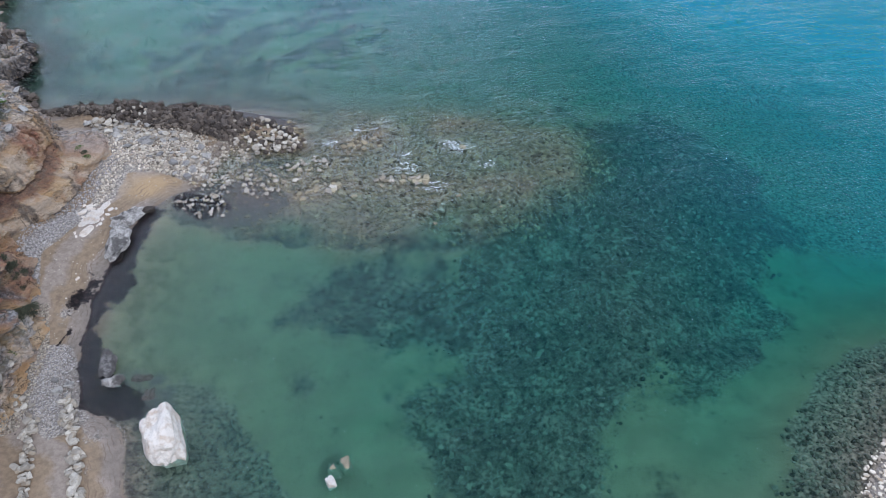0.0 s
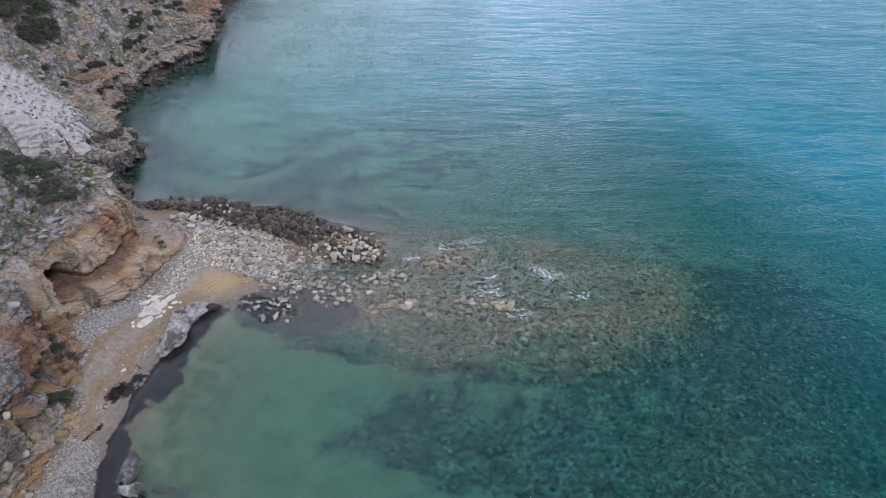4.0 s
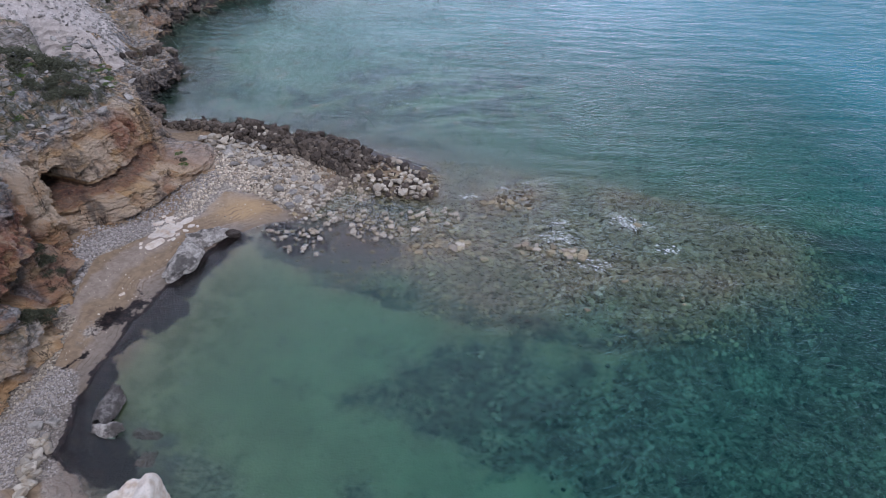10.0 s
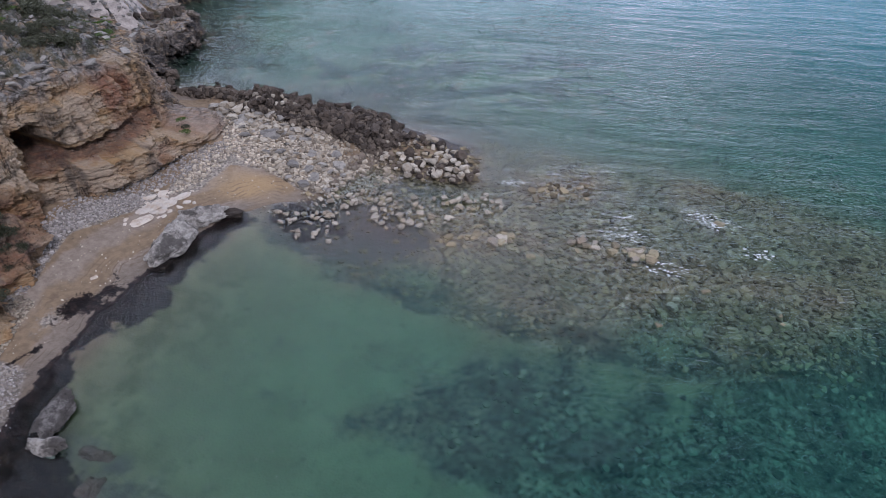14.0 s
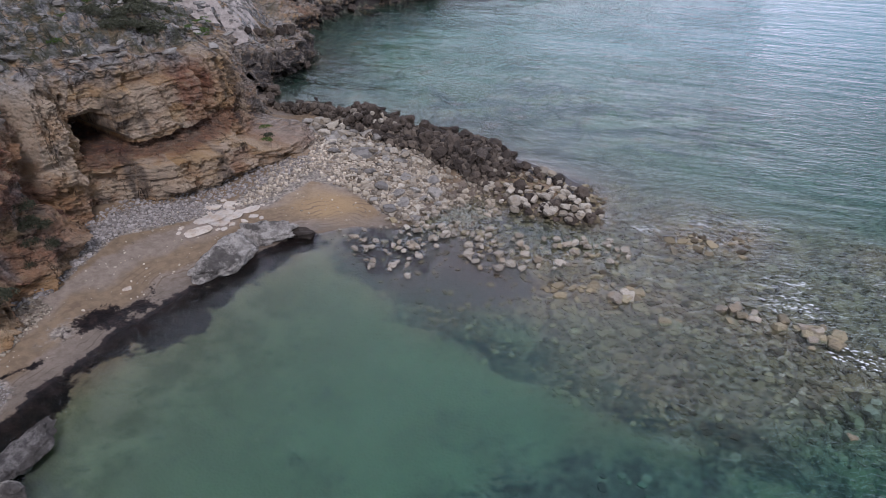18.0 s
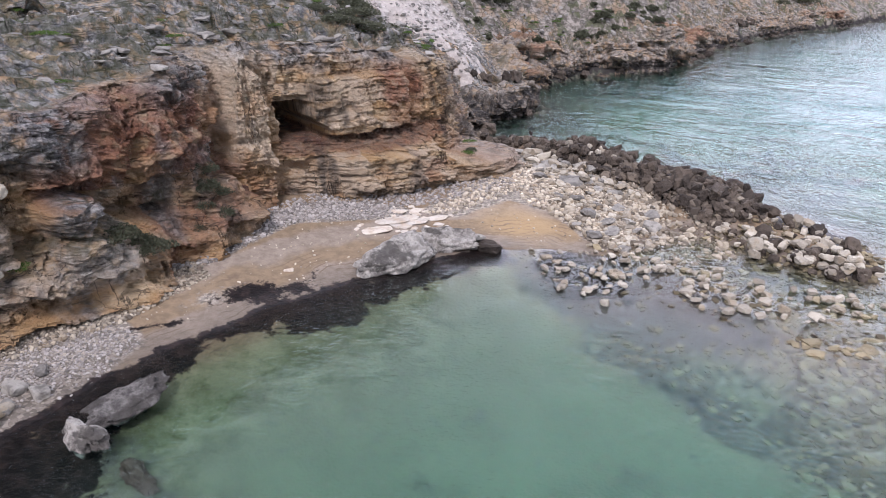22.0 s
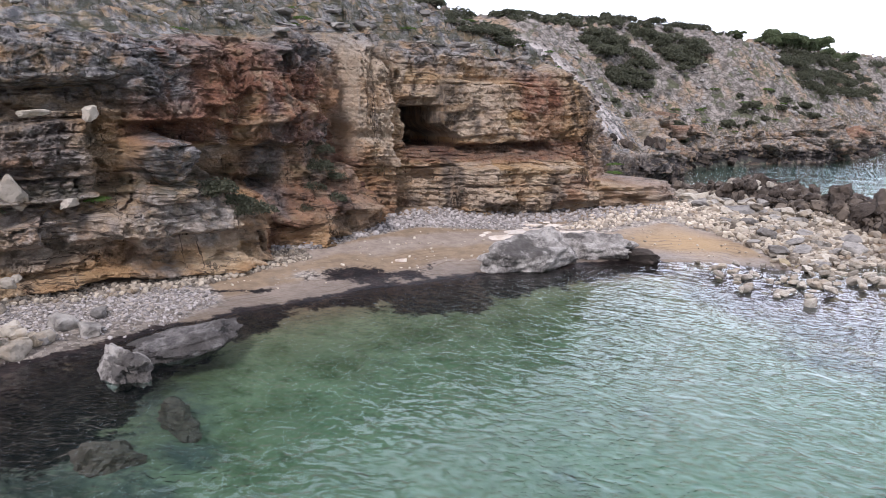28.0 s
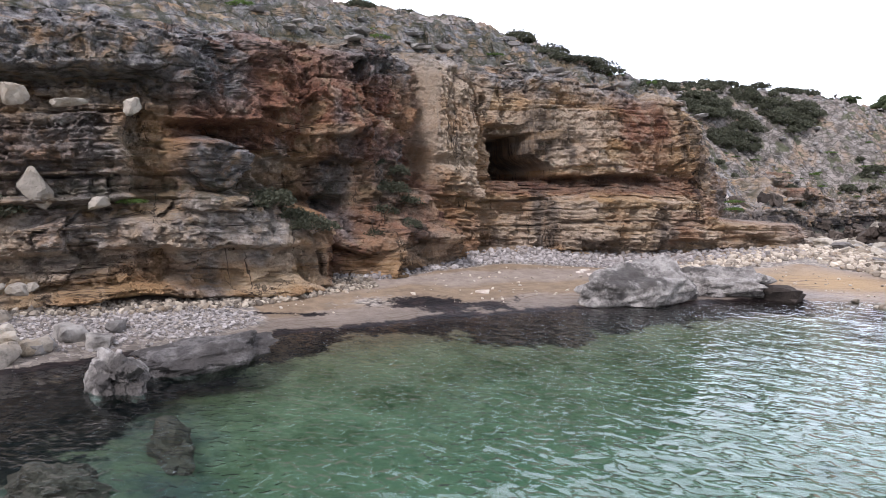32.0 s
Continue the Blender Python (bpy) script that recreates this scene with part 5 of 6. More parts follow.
strew("tide_stone", BAND_STONES, 30, 32, PALE_STONE, (0.10, 0.27), "pale limestone block standing in shallow water", "stones at the waterline", 0.45, 0.55, 0.12, 0.1, 0.02)


def stone_knot(name, spots, count, reach, size, label, group, seed, low, pale=0.7):
    """A few blocks lying against each other at each spot, standing out of the water."""
    rng = random.Random(seed)
    for px, py in spots:
        for k in range(rng.randint(max(1, count - 2), count + 1)):
            a = size * rng.uniform(0.5, 1.15)
            mat = PALE_STONE if rng.random() < pale else ALGAE_STONE
            place(name, rng.choice(ANGULAR[mat]), px + rng.gauss(0, reach), py + rng.gauss(0, reach * 0.7), (a, a * rng.uniform(0.6, 0.9), a * rng.uniform(0.45, 0.68)), rng.uniform(0, 360),
                  (rng.uniform(-14, 14), rng.uniform(-14, 14)), 0.1, label, "stone", group, low - 0.12 * rng.random())


stone_knot("tide_stone", ((-24.2, 47.6), (-21.9, 45.8), (-20.7, 46.4), (-23.2, 46.8), (-21.5, 48.0), (-18.2, 48.9), (-15.9, 48.7), (-14.6, 50.4), (-17.5, 50.2), (-16.2, 51.2), (-15.3, 52.3), (-13.8, 52.0),
                          (-12.5, 53.0), (-21.6, 50.7), (-19.9, 50.8), (-18.9, 50.9), (-12.3, 52.1), (-13.4, 53.4)), 5, 0.62, 0.23, "pale limestone block standing in shallow water", "stones at the waterline", 311, 0.03, 0.9)
stone_knot("reef_stone", ((-10.2, 49.5), (-5.8, 50.5), (-3.0, 50.6), (-2.1, 50.9), (-1.6, 50.2)), 9, 0.6, 0.34, "ochre stone standing out of the shallow reef", "stones out of the reef", 313, -0.08, 0.4)
stone_knot("reef_stone", ((-8.4, 48.3), (-11.3, 45.4), (1.4, 55.3), (0.7, 48.4), (-1.5, 45.1), (-0.3, 45.8), (-4.7, 49.1), (-9.1, 57.5), (5.6, 47.6)), 4, 0.6, 0.34, "ochre stone at the surface of the shallow reef", "stones out of the reef", 317, -0.22, 0.25)
strew("shallow_stone", REEF_EAST, 210, 4, ALGAE_STONE, (0.12, 0.36), "ochre algae-covered stone in shallow water", "stones of the reef", 0.8, 0.4, 0.3)
# flat white rock sheets on the beach
rng_sheet = random.Random(61)
for px, py, a, b in ((-31.2, 43.3, 0.95, 0.55), (-31.7, 44.5, 1.2, 0.6), (-30.9, 45.5, 0.8, 0.5), (-32.3, 45.5, 0.6, 0.4), (-30.6, 46.6, 0.7, 0.4), (-31.9, 46.3, 0.5, 0.35), (-31.0, 44.6, 0.7, 0.45), (-31.5, 45.4, 0.7, 0.4), (-30.2, 38.0, 0.28, 0.14), (-29.6, 46.3, 0.16, 0.14)):
    turn = 40 + 17 * px
    place("flat_rock", ANGULAR[WHITE_STONE][int(py * 7) % 8], px, py, (a * 0.8, b * 0.85, 0.09), turn, (2, 3), 0.5, "flat whitish rock sheet lying in the sand", "rock", "white sheets on the beach")
    for _ in range(3 if a > 0.3 else 0):
        c, way = rng_sheet.uniform(0.12, 0.3), rng_sheet.uniform(0, 6.28)
        place("flat_rock", rng_sheet.choice(ANGULAR[WHITE_STONE]), px + a * math.cos(way), py + a * math.sin(way), (c, c * rng_sheet.uniform(0.5, 0.9), 0.06), rng_sheet.uniform(0, 360), (2, 3), 0.5,
              "small whitish rock plate broken off a sheet", "rock", "white sheets on the beach")
# blocks on the cliff's shelves
for nm, mat, px, py, pz, size, turn, tilt, label in (
        ("white_slab", PALE_STONE, -31.1, 27.3, 5.3, (0.26, 0.44, 0.10), 0, (6, 0), "white fallen slab on a cliff shelf"),
        ("white_slab", PALE_STONE, -30.9, 26.2, 5.3, (0.24, 0.3, 0.26), 10, (0, 0), "square pale block on a cliff shelf"),
        ("white_slab", PALE_STONE, -30.45, 26.6, 2.95, (0.16, 0.28, 0.5), 0, (34, 0), "leaning pale slab on the cliff's ledge"),
        ("pale_block", PALE_STONE, -31.3, 28.7, 5.2, (0.22, 0.2, 0.25), 30, (0, 10), "pale block on a cliff shelf"),
        ("pale_block", PALE_STONE, -30.35, 27.9, 2.85, (0.2, 0.28, 0.16), 60, (0, 0), "pale block on the cliff's ledge")):
    place(nm, ANGULAR[mat][int(pz * 9) % 8], px, py, size, turn, tilt, 0.1, label, "rock", z=pz)
for px, py, a in ((-27.9, 27.3, 0.42), (-27.3, 27.9, 0.36), (-28.4, 28.2, 0.3), (-27.0, 26.9, 0.32)):
    place("grey_stone", ANGULAR[GREY_STONE][int(a * 50) % 8], px, py, (a, a * 0.7, a * 0.5), 50 * a * 10, (0, 0), 0.2, "bluish grey stone on the pebble beach", "stone", "grey stones on the beach")


# ---- loose material that nobody could count ----
def base_stones(subdiv, count, flat):
    out = []
    for i in range(count):
        bm = stone_bmesh(200 + i, cuts=6, subdiv=subdiv, squash=(1, 0.8, flat), rough=0.05)
        bm.verts.ensure_lookup_table()
        out.append((np.array([v.co[:] for v in bm.verts]), np.array([[v.index for v in f.verts] for f in bm.faces])))
        bm.free()
    return out


def heap(name, pts, zs, sizes, material, label, category, seed, subdiv=1, flat=0.6, tilt=0.5):
    rng = np.random.RandomState(seed)
    bases = base_stones(subdiv, 6, flat)
    V, Fc, start = [], [], 0
    kind = rng.randint(0, 6, len(pts))
    for k, (bv, bf) in enumerate(bases):
        sel = np.where(kind == k)[0]
        if not len(sel):
            continue
        n = len(sel)
        a, t = rng.rand(n) * 6.283, (rng.rand(n) - 0.5) * 2 * tilt
        ca, sa, ct, st = np.cos(a), np.sin(a), np.cos(t), np.sin(t)
        x = bv[None, :, 0] * ct[:, None] + bv[None, :, 2] * st[:, None]
        z = -bv[None, :, 0] * st[:, None] + bv[None, :, 2] * ct[:, None]
        y = np.repeat(bv[None, :, 1], n, 0)
        sz = sizes[sel][:, None]
        v = np.stack([pts[sel, 0:1] + sz * (x * ca[:, None] - y * sa[:, None]), pts[sel, 1:2] + sz * (x * sa[:, None] + y * ca[:, None]), zs[sel][:, None] + sz * z], -1)
        V.append(v.reshape(-1, 3))
        Fc.append((bf[None] + (start + np.arange(n) * len(bv))[:, None, None]).reshape(-1, 3))
        start += n * len(bv)
    me = mesh_from(name, np.concatenate(V), np.concatenate(Fc), material, False)
    return tagged(new(name, me), label, category, kind="stuff")


def rubble(name, poly, count, seed, sizes, material, label, category, subdiv=1, flat=0.6, bury=0.1, tilt=0.5, power=2.0, rough=0.0, soft=0.0, level=(-99, 99), pool=0.0):
    rng = np.random.RandomState(seed + 7)
    pts = scatter(poly, count, seed)
    if rough:
        keep = fbm(pts[:, 0] * 0.5, pts[:, 1] * 0.5, 3, seed) > rough - 0.9 + 0.6 * rng.rand(len(pts))
        pts = pts[keep]
    h = heights(pts)
    pts = pts[(h > level[0]) & (h < level[1])]
    if pool:
        dim = smooth(1.25, 0.8, np.hypot((pts[:, 0] + 19.6) / 5.4, (pts[:, 1] - 47.6) / 2.9))
        pts = pts[rng.rand(len(pts)) > pool * dim]
    if soft:
        pts = pts[rng.rand(len(pts)) < smooth(-0.2 * soft, soft, signed_distance(pts[:, 0], pts[:, 1], poly) + 0.5 * soft * fbm(pts[:, 0] * 0.3, pts[:, 1] * 0.3, 3, seed + 2))]
    size = sizes[0] + (sizes[1] - sizes[0]) * rng.rand(len(pts)) ** power
    return heap(name, pts, heights(pts) + size * flat * (0.62 - bury), size, material, label, category, seed, subdiv, flat, tilt)


rubble("pale_rubble", WHITE_STONES, 5600, 41, (0.025, 0.13), PEBBLES, "pale angular rubble covering the root of the spit", "rubble", 2, 0.75, -0.05, soft=1.2)
SPIT_RUBBLE = [(-27.4, 51.2), (-23, 50.4), (-20.2, 51.2), (-18.6, 53.6), (-20.5, 55.8), (-23.5, 57.4), (-28, 58.4), (-32, 58.8), (-31, 55)]
rubble("spit_rubble", SPIT_RUBBLE, 2000, 56, (0.04, 0.22), SPIT_RUBBLE_STUFF, "pale and brown rubble between beach and ridge", "rubble", 2, 0.7, 0.0, 0.7, 2.4)
CLIFF_FOOT = [(-33.0, 32), (-36, 38.6), (-36.4, 43), (-34.6, 46.5), (-33.2, 50.5), (-34, 54), (-31, 52.5), (-32, 47.5), (-33.4, 44), (-34, 40), (-32.3, 35.5)]
rubble("foot_rubble", CLIFF_FOOT, 4200, 58, (0.02, 0.12), GREY_PEBBLES_STUFF, "grey and white rubble fallen along the cliff's foot", "rubble", 1, 0.7, 0.0, 0.7, 2.6)
SOUTH_FOOT = [(-30.9, 23), (-30.8, 30.5), (-32.2, 33.5), (-33.2, 35.4), (-31.4, 35.2), (-29.9, 31), (-29.3, 24)]
rubble("foot_rubble", SOUTH_FOOT, 3000, 59, (0.02, 0.10), SPIT_RUBBLE_STUFF, "pale and brown rubble fallen along the cliff's foot", "rubble", 1, 0.7, -0.05, 0.7, 2.8)
rubble("dark_rubble", RIDGE, 2600, 55, (0.08, 0.34), DARK_RUBBLE, "small dark broken rock filling the ridge of the spit", "rubble", 2, 0.8, -0.25, 0.9, 1.8)
rubble("grey_shingle", GREY_PEBBLES, 7000, 42, (0.015, 0.075), GREY_PEBBLES_STUFF, "grey shingle along the foot of the cliff", "shingle", soft=0.8)
rubble("south_shingle", SOUTH_PEBBLES, 9000, 43, (0.012, 0.065), GREY_PEBBLES_STUFF, "grey and white shingle on the beach", "shingle", soft=1.5, power=3.0)
rubble("beach_pebbles", [(-33.4, 33), (-36.6, 40), (-33, 47), (-29, 51), (-24, 50.6), (-26.5, 47.5), (-29, 44.5), (-28.9, 31), (-31, 30)], 380, 44, (0.015, 0.07), PEBBLES, "scattered pebbles on the sand", "pebbles")
rubble("reef_cobbles", REEF_WIDE, 20000, 45, (0.045, 0.21), SEA_RUBBLE, "olive and grey cobbles of the submerged reef", "cobbles", 1, 0.42, soft=4.5, pool=0.85, power=2.2)
rubble("reef_slabs", REEF_EAST, 1100, 76, (0.12, 0.36), SEA_RUBBLE, "larger ochre and grey slabs among the cobbles of the reef", "cobbles", 2, 0.36, 0.05, 0.3, 2.0, soft=3.0)
rubble("pale_reef_cobbles", [(-13, 48), (-8, 46), (0, 46), (6, 48.5), (9, 53), (5, 58), (-4, 60), (-11, 58)], 2000, 75, (0.05, 0.22), SPIT_RUBBLE_STUFF, "pale pinkish cobbles on the crown of the reef", "cobbles", 1, 0.45, soft=4.0, power=2.2)
rubble("meadow_cobbles", MEADOW, 6500, 46, (0.05, 0.25), WEEDY_RUBBLE, "cobbles scattered in the dark seagrass", "cobbles", 1, 0.5, 0.1, 0.5, 3.0, 0.0, 4.0)
rubble("shore_cobbles", [(-18.6, 27.4), (-15, 26.6), (-11.5, 22), (-9, 15), (-17, 13), (-18, 21)], 2000, 47, (0.04, 0.14), WEEDY_RUBBLE, "cobbles in the shallows below the path", "cobbles", 1, 0.5, soft=2.0)
POINT = [(23, 14), (22, 21), (25.5, 27), (31, 31.5), (46, 36), (60, 20), (40, 12)]
rubble("point_cobbles", POINT, 7000, 48, (0.06, 0.22), PEBBLES, "pinkish grey cobbles of the stony point", "cobbles", 1, 0.6, level=(-0.12, 99))
rubble("drowned_cobbles", POINT, 8000, 49, (0.06, 0.22), WEEDY_RUBBLE, "dark cobbles under water off the stony point", "cobbles", 1, 0.6, level=(-99, -0.12), soft=2.5)
UPLAND_NEAR = [(-38.5, 14), (-38, 30), (-40, 38), (-41.5, 45), (-41, 52), (-46, 58), (-54, 64), (-64, 60), (-62, 20)]
EDGE_STRIP = [(-33.5, 16), (-33.2, 29), (-35.5, 34), (-38.4, 39.5), (-38.2, 47), (-38, 52), (-41, 56), (-46, 60.5), (-52, 64), (-46, 54), (-42, 45), (-41, 36), (-38, 28), (-38, 16)]


def upland_rubble(name, poly, count, seed, sizes, label):
    rng = np.random.RandomState(seed)
    pts = scatter(poly, count, seed)
    inl = signed_distance(pts[:, 0], pts[:, 1], INLAND)
    z = plateau(pts[:, 0], pts[:, 1], inl) + karst(pts[:, 0], pts[:, 1]) * smooth(0.0, 2.0, inl)
    keep = (signed_distance(pts[:, 0], pts[:, 1], SCREE) < 0) & (fbm(pts[:, 0] * 0.33, pts[:, 1] * 0.33, 3, 5) > -0.55 + 0.6 * rng.rand(len(pts))) & (inl > 0.7)
    pts, z = pts[keep], z[keep]
    size = sizes[0] + (sizes[1] - sizes[0]) * rng.rand(len(pts)) ** 2.2
    return heap(name, pts, z - 0.12 * size, size, UPLAND_RUBBLE, label, "rocks", seed, 2, 0.40, 0.35)


upland_rubble("upland_rocks", UPLAND_NEAR, 1000, 51, (0.07, 0.36), "grey weathered limestone blocks among low scrub")
upland_rubble("edge_rocks", EDGE_STRIP, 320, 52, (0.06, 0.34), "grey weathered limestone along the cliff's edge")
NORTH_SLOPE = [(-52, 75), (-58.5, 82), (-59, 95), (-57, 105), (-59, 117), (-63, 131), (-68, 160), (-67, 190), (-90, 200), (-92, 90), (-74, 74)]
rubble("slope_rocks", NORTH_SLOPE, 5600, 53, (0.06, 0.42), UPLAND_RUBBLE, "grey and white limestone blocks on the far slope", "rocks", 1, 0.55, 0.25, 0.5, 2.8, 0.15)
rubble("scree_stones", SCREE, 1800, 54, (0.04, 0.26), UPLAND_RUBBLE, "pale loose stones of the scree", "scree", 1, 0.6, 0.1, 0.5, 3.0)
COAST_ROCKS = [(-47, 67), (-46.8, 71.6), (-50, 75.5), (-55, 80), (-57, 86), (-56.8, 95), (-54.4, 105), (-57, 117), (-61, 131), (-66, 160), (-69, 160), (-64, 131), (-60, 117), (-57, 106), (-60, 95), (-60, 86), (-57, 79), (-52, 74)]


def dry_wall(points, count, rows, size, material, label, seed):
    """A tumbled dry stone wall along a line: each stone a part."""
    line, run = spline(points, 0.05)
    root = new("dry_stone_wall", None)
    rng = random.Random(seed)
    hs = heights(line)
    for k in range(count):
        i = rng.randrange(len(line))
        row = rng.randrange(rows)
        a = size * rng.uniform(0.6, 1.25)
        ob = new("stone", rng.choice(ANGULAR[material]))
        ob.parent = root
        ob.matrix_world = pose(line[i][0] + rng.gauss(0, 0.22), line[i][1] + rng.gauss(0, 0.22), hs[i] + 0.1 + row * size * 0.9, rng.uniform(-20, 20), rng.uniform(-20, 20), rng.uniform(0, 360)) @ Matrix.Diagonal((a, a * 0.7, a * 0.6, 1))
    return tagged(root, label, "wall")


dry_wall([(-27.0, 26.8), (-25.6, 24.0), (-24.7, 22.0), (-23.4, 18.8), (-22.2, 14)], 150, 2, 0.3, PALE_STONE, "low tumbled wall of pale stones beside the path", 7)
dry_wall([(-29.6, 26.4), (-28.6, 24.4), (-27.6, 21.6), (-26.6, 18.6), (-25.8, 14)], 110, 3, 0.26, PALE_STONE, "old dry stone wall between path and scrub", 8)


# dark wave-washed boulders under the far cliffs
strew("sea_boulder", [(-50.2, 66.2), (-47.0, 66.8), (-46.9, 71.4), (-50, 74), (-51, 70)], 15, 81, DARK_STONE, (0.35, 0.8), "dark wave-washed boulder at the foot of the headland", "boulders of the headland", 0.9, 0.7, 0.3, 0.2, -0.1)
strew("sea_boulder", COAST_ROCKS, 60, 82, DARK_STONE, (0.3, 0.9), "dark wave-washed boulder along the far shore", "boulders of the far shore", 1.3, 0.75, 0.3, 0.3, -0.1)
strew("sea_boulder", [(-44.5, 61.6), (-42.5, 60.6), (-43, 63), (-46, 65.4), (-47, 64)], 9, 83, DARK_STONE, (0.35, 0.7), "dark wave-washed boulder below the cliff's corner", "boulders of the headland", 0.8, 0.8, 0.25, 0.4, 0.0)


# fallen stones on the ledge under the cave
rng_ledge = random.Random(91)
for k in range(16):
    a = rng_ledge.uniform(0.05, 0.14)
    place("ledge_stone", rng_ledge.choice(ANGULAR[PALE_STONE]), rng_ledge.uniform(-36.4, -34.9), rng_ledge.uniform(42.6, 50.6), (a, a * 0.8, a * 0.6), rng_ledge.uniform(0, 360), (rng_ledge.uniform(-20, 20), 0), 0.2,
          "small fallen stone on the ledge below the cave", "stone", "stones on the ledge", 3.0)


# foam where the swell breaks over the reef
def foam(x, y, reach, count, seed):
    rng = np.random.RandomState(seed)
    V, F = [], []
    for k in range(count):
        a, r = rng.rand() * 6.283, reach * rng.rand() ** 0.7
        cx, cy, s = x + r * 1.5 * math.cos(a), y + r * math.sin(a), 0.012 + 0.055 * rng.rand() ** 2
        start = len(V)
        for i in range(8):
            b = i * 0.785
            q = s * (0.5 + rng.rand())
            V.append((cx + 1.6 * q * math.cos(b), cy + q * math.sin(b), 0.010 + 0.004 * rng.rand()))
        V.append((cx, cy, 0.035))
        F += [(start + i, start + (i + 1) % 8, start + 8) for i in range(8)]
    tagged(new("foam", mesh_from("foam", V, F, FOAM)), "white foam of a small breaking swell", "foam", kind="stuff")


for k, (px, py, reach, n) in enumerate(((1.5, 55.5, 1.1, 150), (0.4, 56.2, 0.6, 60), (-3.6, 52.3, 0.9, 90), (-0.6, 49.6, 0.8, 70), (4.2, 53.0, 0.7, 60), (-6.1, 59.1, 1.0, 60), (-4.0, 54.3, 0.7, 46), (-11.4, 56.2, 0.6, 60), (-8.9, 58.3, 0.5, 26))):
    foam(px, py, reach, n, 300 + k)


# weathered blocks along the cliff's rim
rim_line, _ = spline(FACE[4:15], 0.1)
rng_rim = random.Random(97)
for k in range(44):
    i = rng_rim.randrange(4, len(rim_line) - 4)
    tx, ty = rim_line[i + 3] - rim_line[i - 3]
    run = math.hypot(tx, ty)
    inl = rng_rim.uniform(0.0, 2.6)
    px, py = rim_line[i][0] - inl * ty / run, rim_line[i][1] + inl * tx / run
    pz = float(plateau(np.array([px]), np.array([py]), np.array([max(inl, 0.0)]))[0])
    a = rng_rim.uniform(0.12, 0.42)
    place("rim_block", rng_rim.choice(ANGULAR[GREY_STONE]), px, py, (1.5 * a, a * rng_rim.uniform(0.8, 1.3), a * rng_rim.uniform(0.25, 0.4)), rng_rim.uniform(0, 360),
          (rng_rim.uniform(-12, 12), rng_rim.uniform(-12, 12)), 0.5, "weathered flat grey block on the cliff's rim", "rock", "blocks of the rim", pz)


# ---- plants ----
def leaf_cloud(lumps, leaves, size, seed, upright=0.0):
    """Small leaves scattered through the shells of a few uneven lumps: (x, y, z, radius, height)."""
    rng = np.random.RandomState(seed)
    weight = np.array([l[3] ** 2 for l in lumps])
    which = rng.choice(len(lumps), leaves, p=weight / weight.sum())
    L = np.array(lumps)[which]
    d = rng.randn(leaves, 3)
    d /= np.linalg.norm(d, axis=1)[:, None]
    d[:, 2] = np.abs(d[:, 2]) * 1.0 - 0.25 * rng.rand(leaves)
    r = 0.55 + 0.5 * rng.rand(leaves) ** 0.6
    c = L[:, :3] + d * r[:, None] * np.stack([L[:, 3], L[:, 3], L[:, 4]], -1)
    a = rng.randn(leaves, 3)
    a[:, 2] += upright * 2
    a /= np.linalg.norm(a, axis=1)[:, None]
    b = np.cross(a, rng.randn(leaves, 3))
    b /= np.linalg.norm(b, axis=1)[:, None]
    s = size * (0.6 + 0.8 * rng.rand(leaves))[:, None]
    a, b = a * s, b * s * 0.45
    V = np.stack([c - a, c - 0.1 * a + b, c + a, c - 0.1 * a - b], 1).reshape(-1, 3)
    return V, np.arange(leaves * 4).reshape(-1, 4)


def part(name, me, parent, label=""):
    ob = new(name, me)
    ob.parent = parent
    return tagged(ob, label) if label else ob


def stem_mesh(name, limbs):
    """Tapered limbs: (start, end, radius at the start, radius at the end)."""
    V, Fc = [], []
    for a, b, r0, r1 in limbs:
        a, b = Vector(a), Vector(b)
        d = (b - a).normalized()
        u = d.orthogonal().normalized()
        w = d.cross(u)
        base = len(V)
        for c, r in ((a, r0), (a.lerp(b, 0.5) + u * r0 * 0.4, 0.5 * (r0 + r1)), (b, r1)):
            for k in range(6):
                t = k * math.pi / 3
                V.append(c + u * r * math.cos(t) + w * r * math.sin(t))
        for ring in (0, 6):
            for k in range(6):
                Fc.append((base + ring + k, base + ring + (k + 1) % 6, base + ring + 6 + (k + 1) % 6, base + ring + 6 + k))
    return mesh_from(name, [v[:] for v in V], Fc, BARK)


def make_shrub(name, seed, material, leaves, size, squat, label, group):
    rng = random.Random(seed)
    root = new(name, None)
    lumps = [(0, 0, 0.25 * squat, 0.75, 0.75 * squat)]
    for _ in range(6):
        t, r = rng.uniform(0, 6.28), rng.uniform(0.35, 0.75)
        lumps.append((r * math.cos(t), r * math.sin(t), rng.uniform(0.0, 0.25) * squat, rng.uniform(0.3, 0.5), rng.uniform(0.4, 0.75) * squat))
    V, Fc = leaf_cloud(lumps, leaves, size, seed)
    part("foliage", mesh_from("foliage", V, Fc, material, False), root)
    limbs = [((0, 0, -0.2), (l[0] * 0.8, l[1] * 0.8, l[2] + 0.3 * l[4]), 0.04, 0.012) for l in lumps]
    part("stem", stem_mesh("stem", limbs), root, "thin branching grey-brown stem")
    return tagged(root, label, "shrub", group)


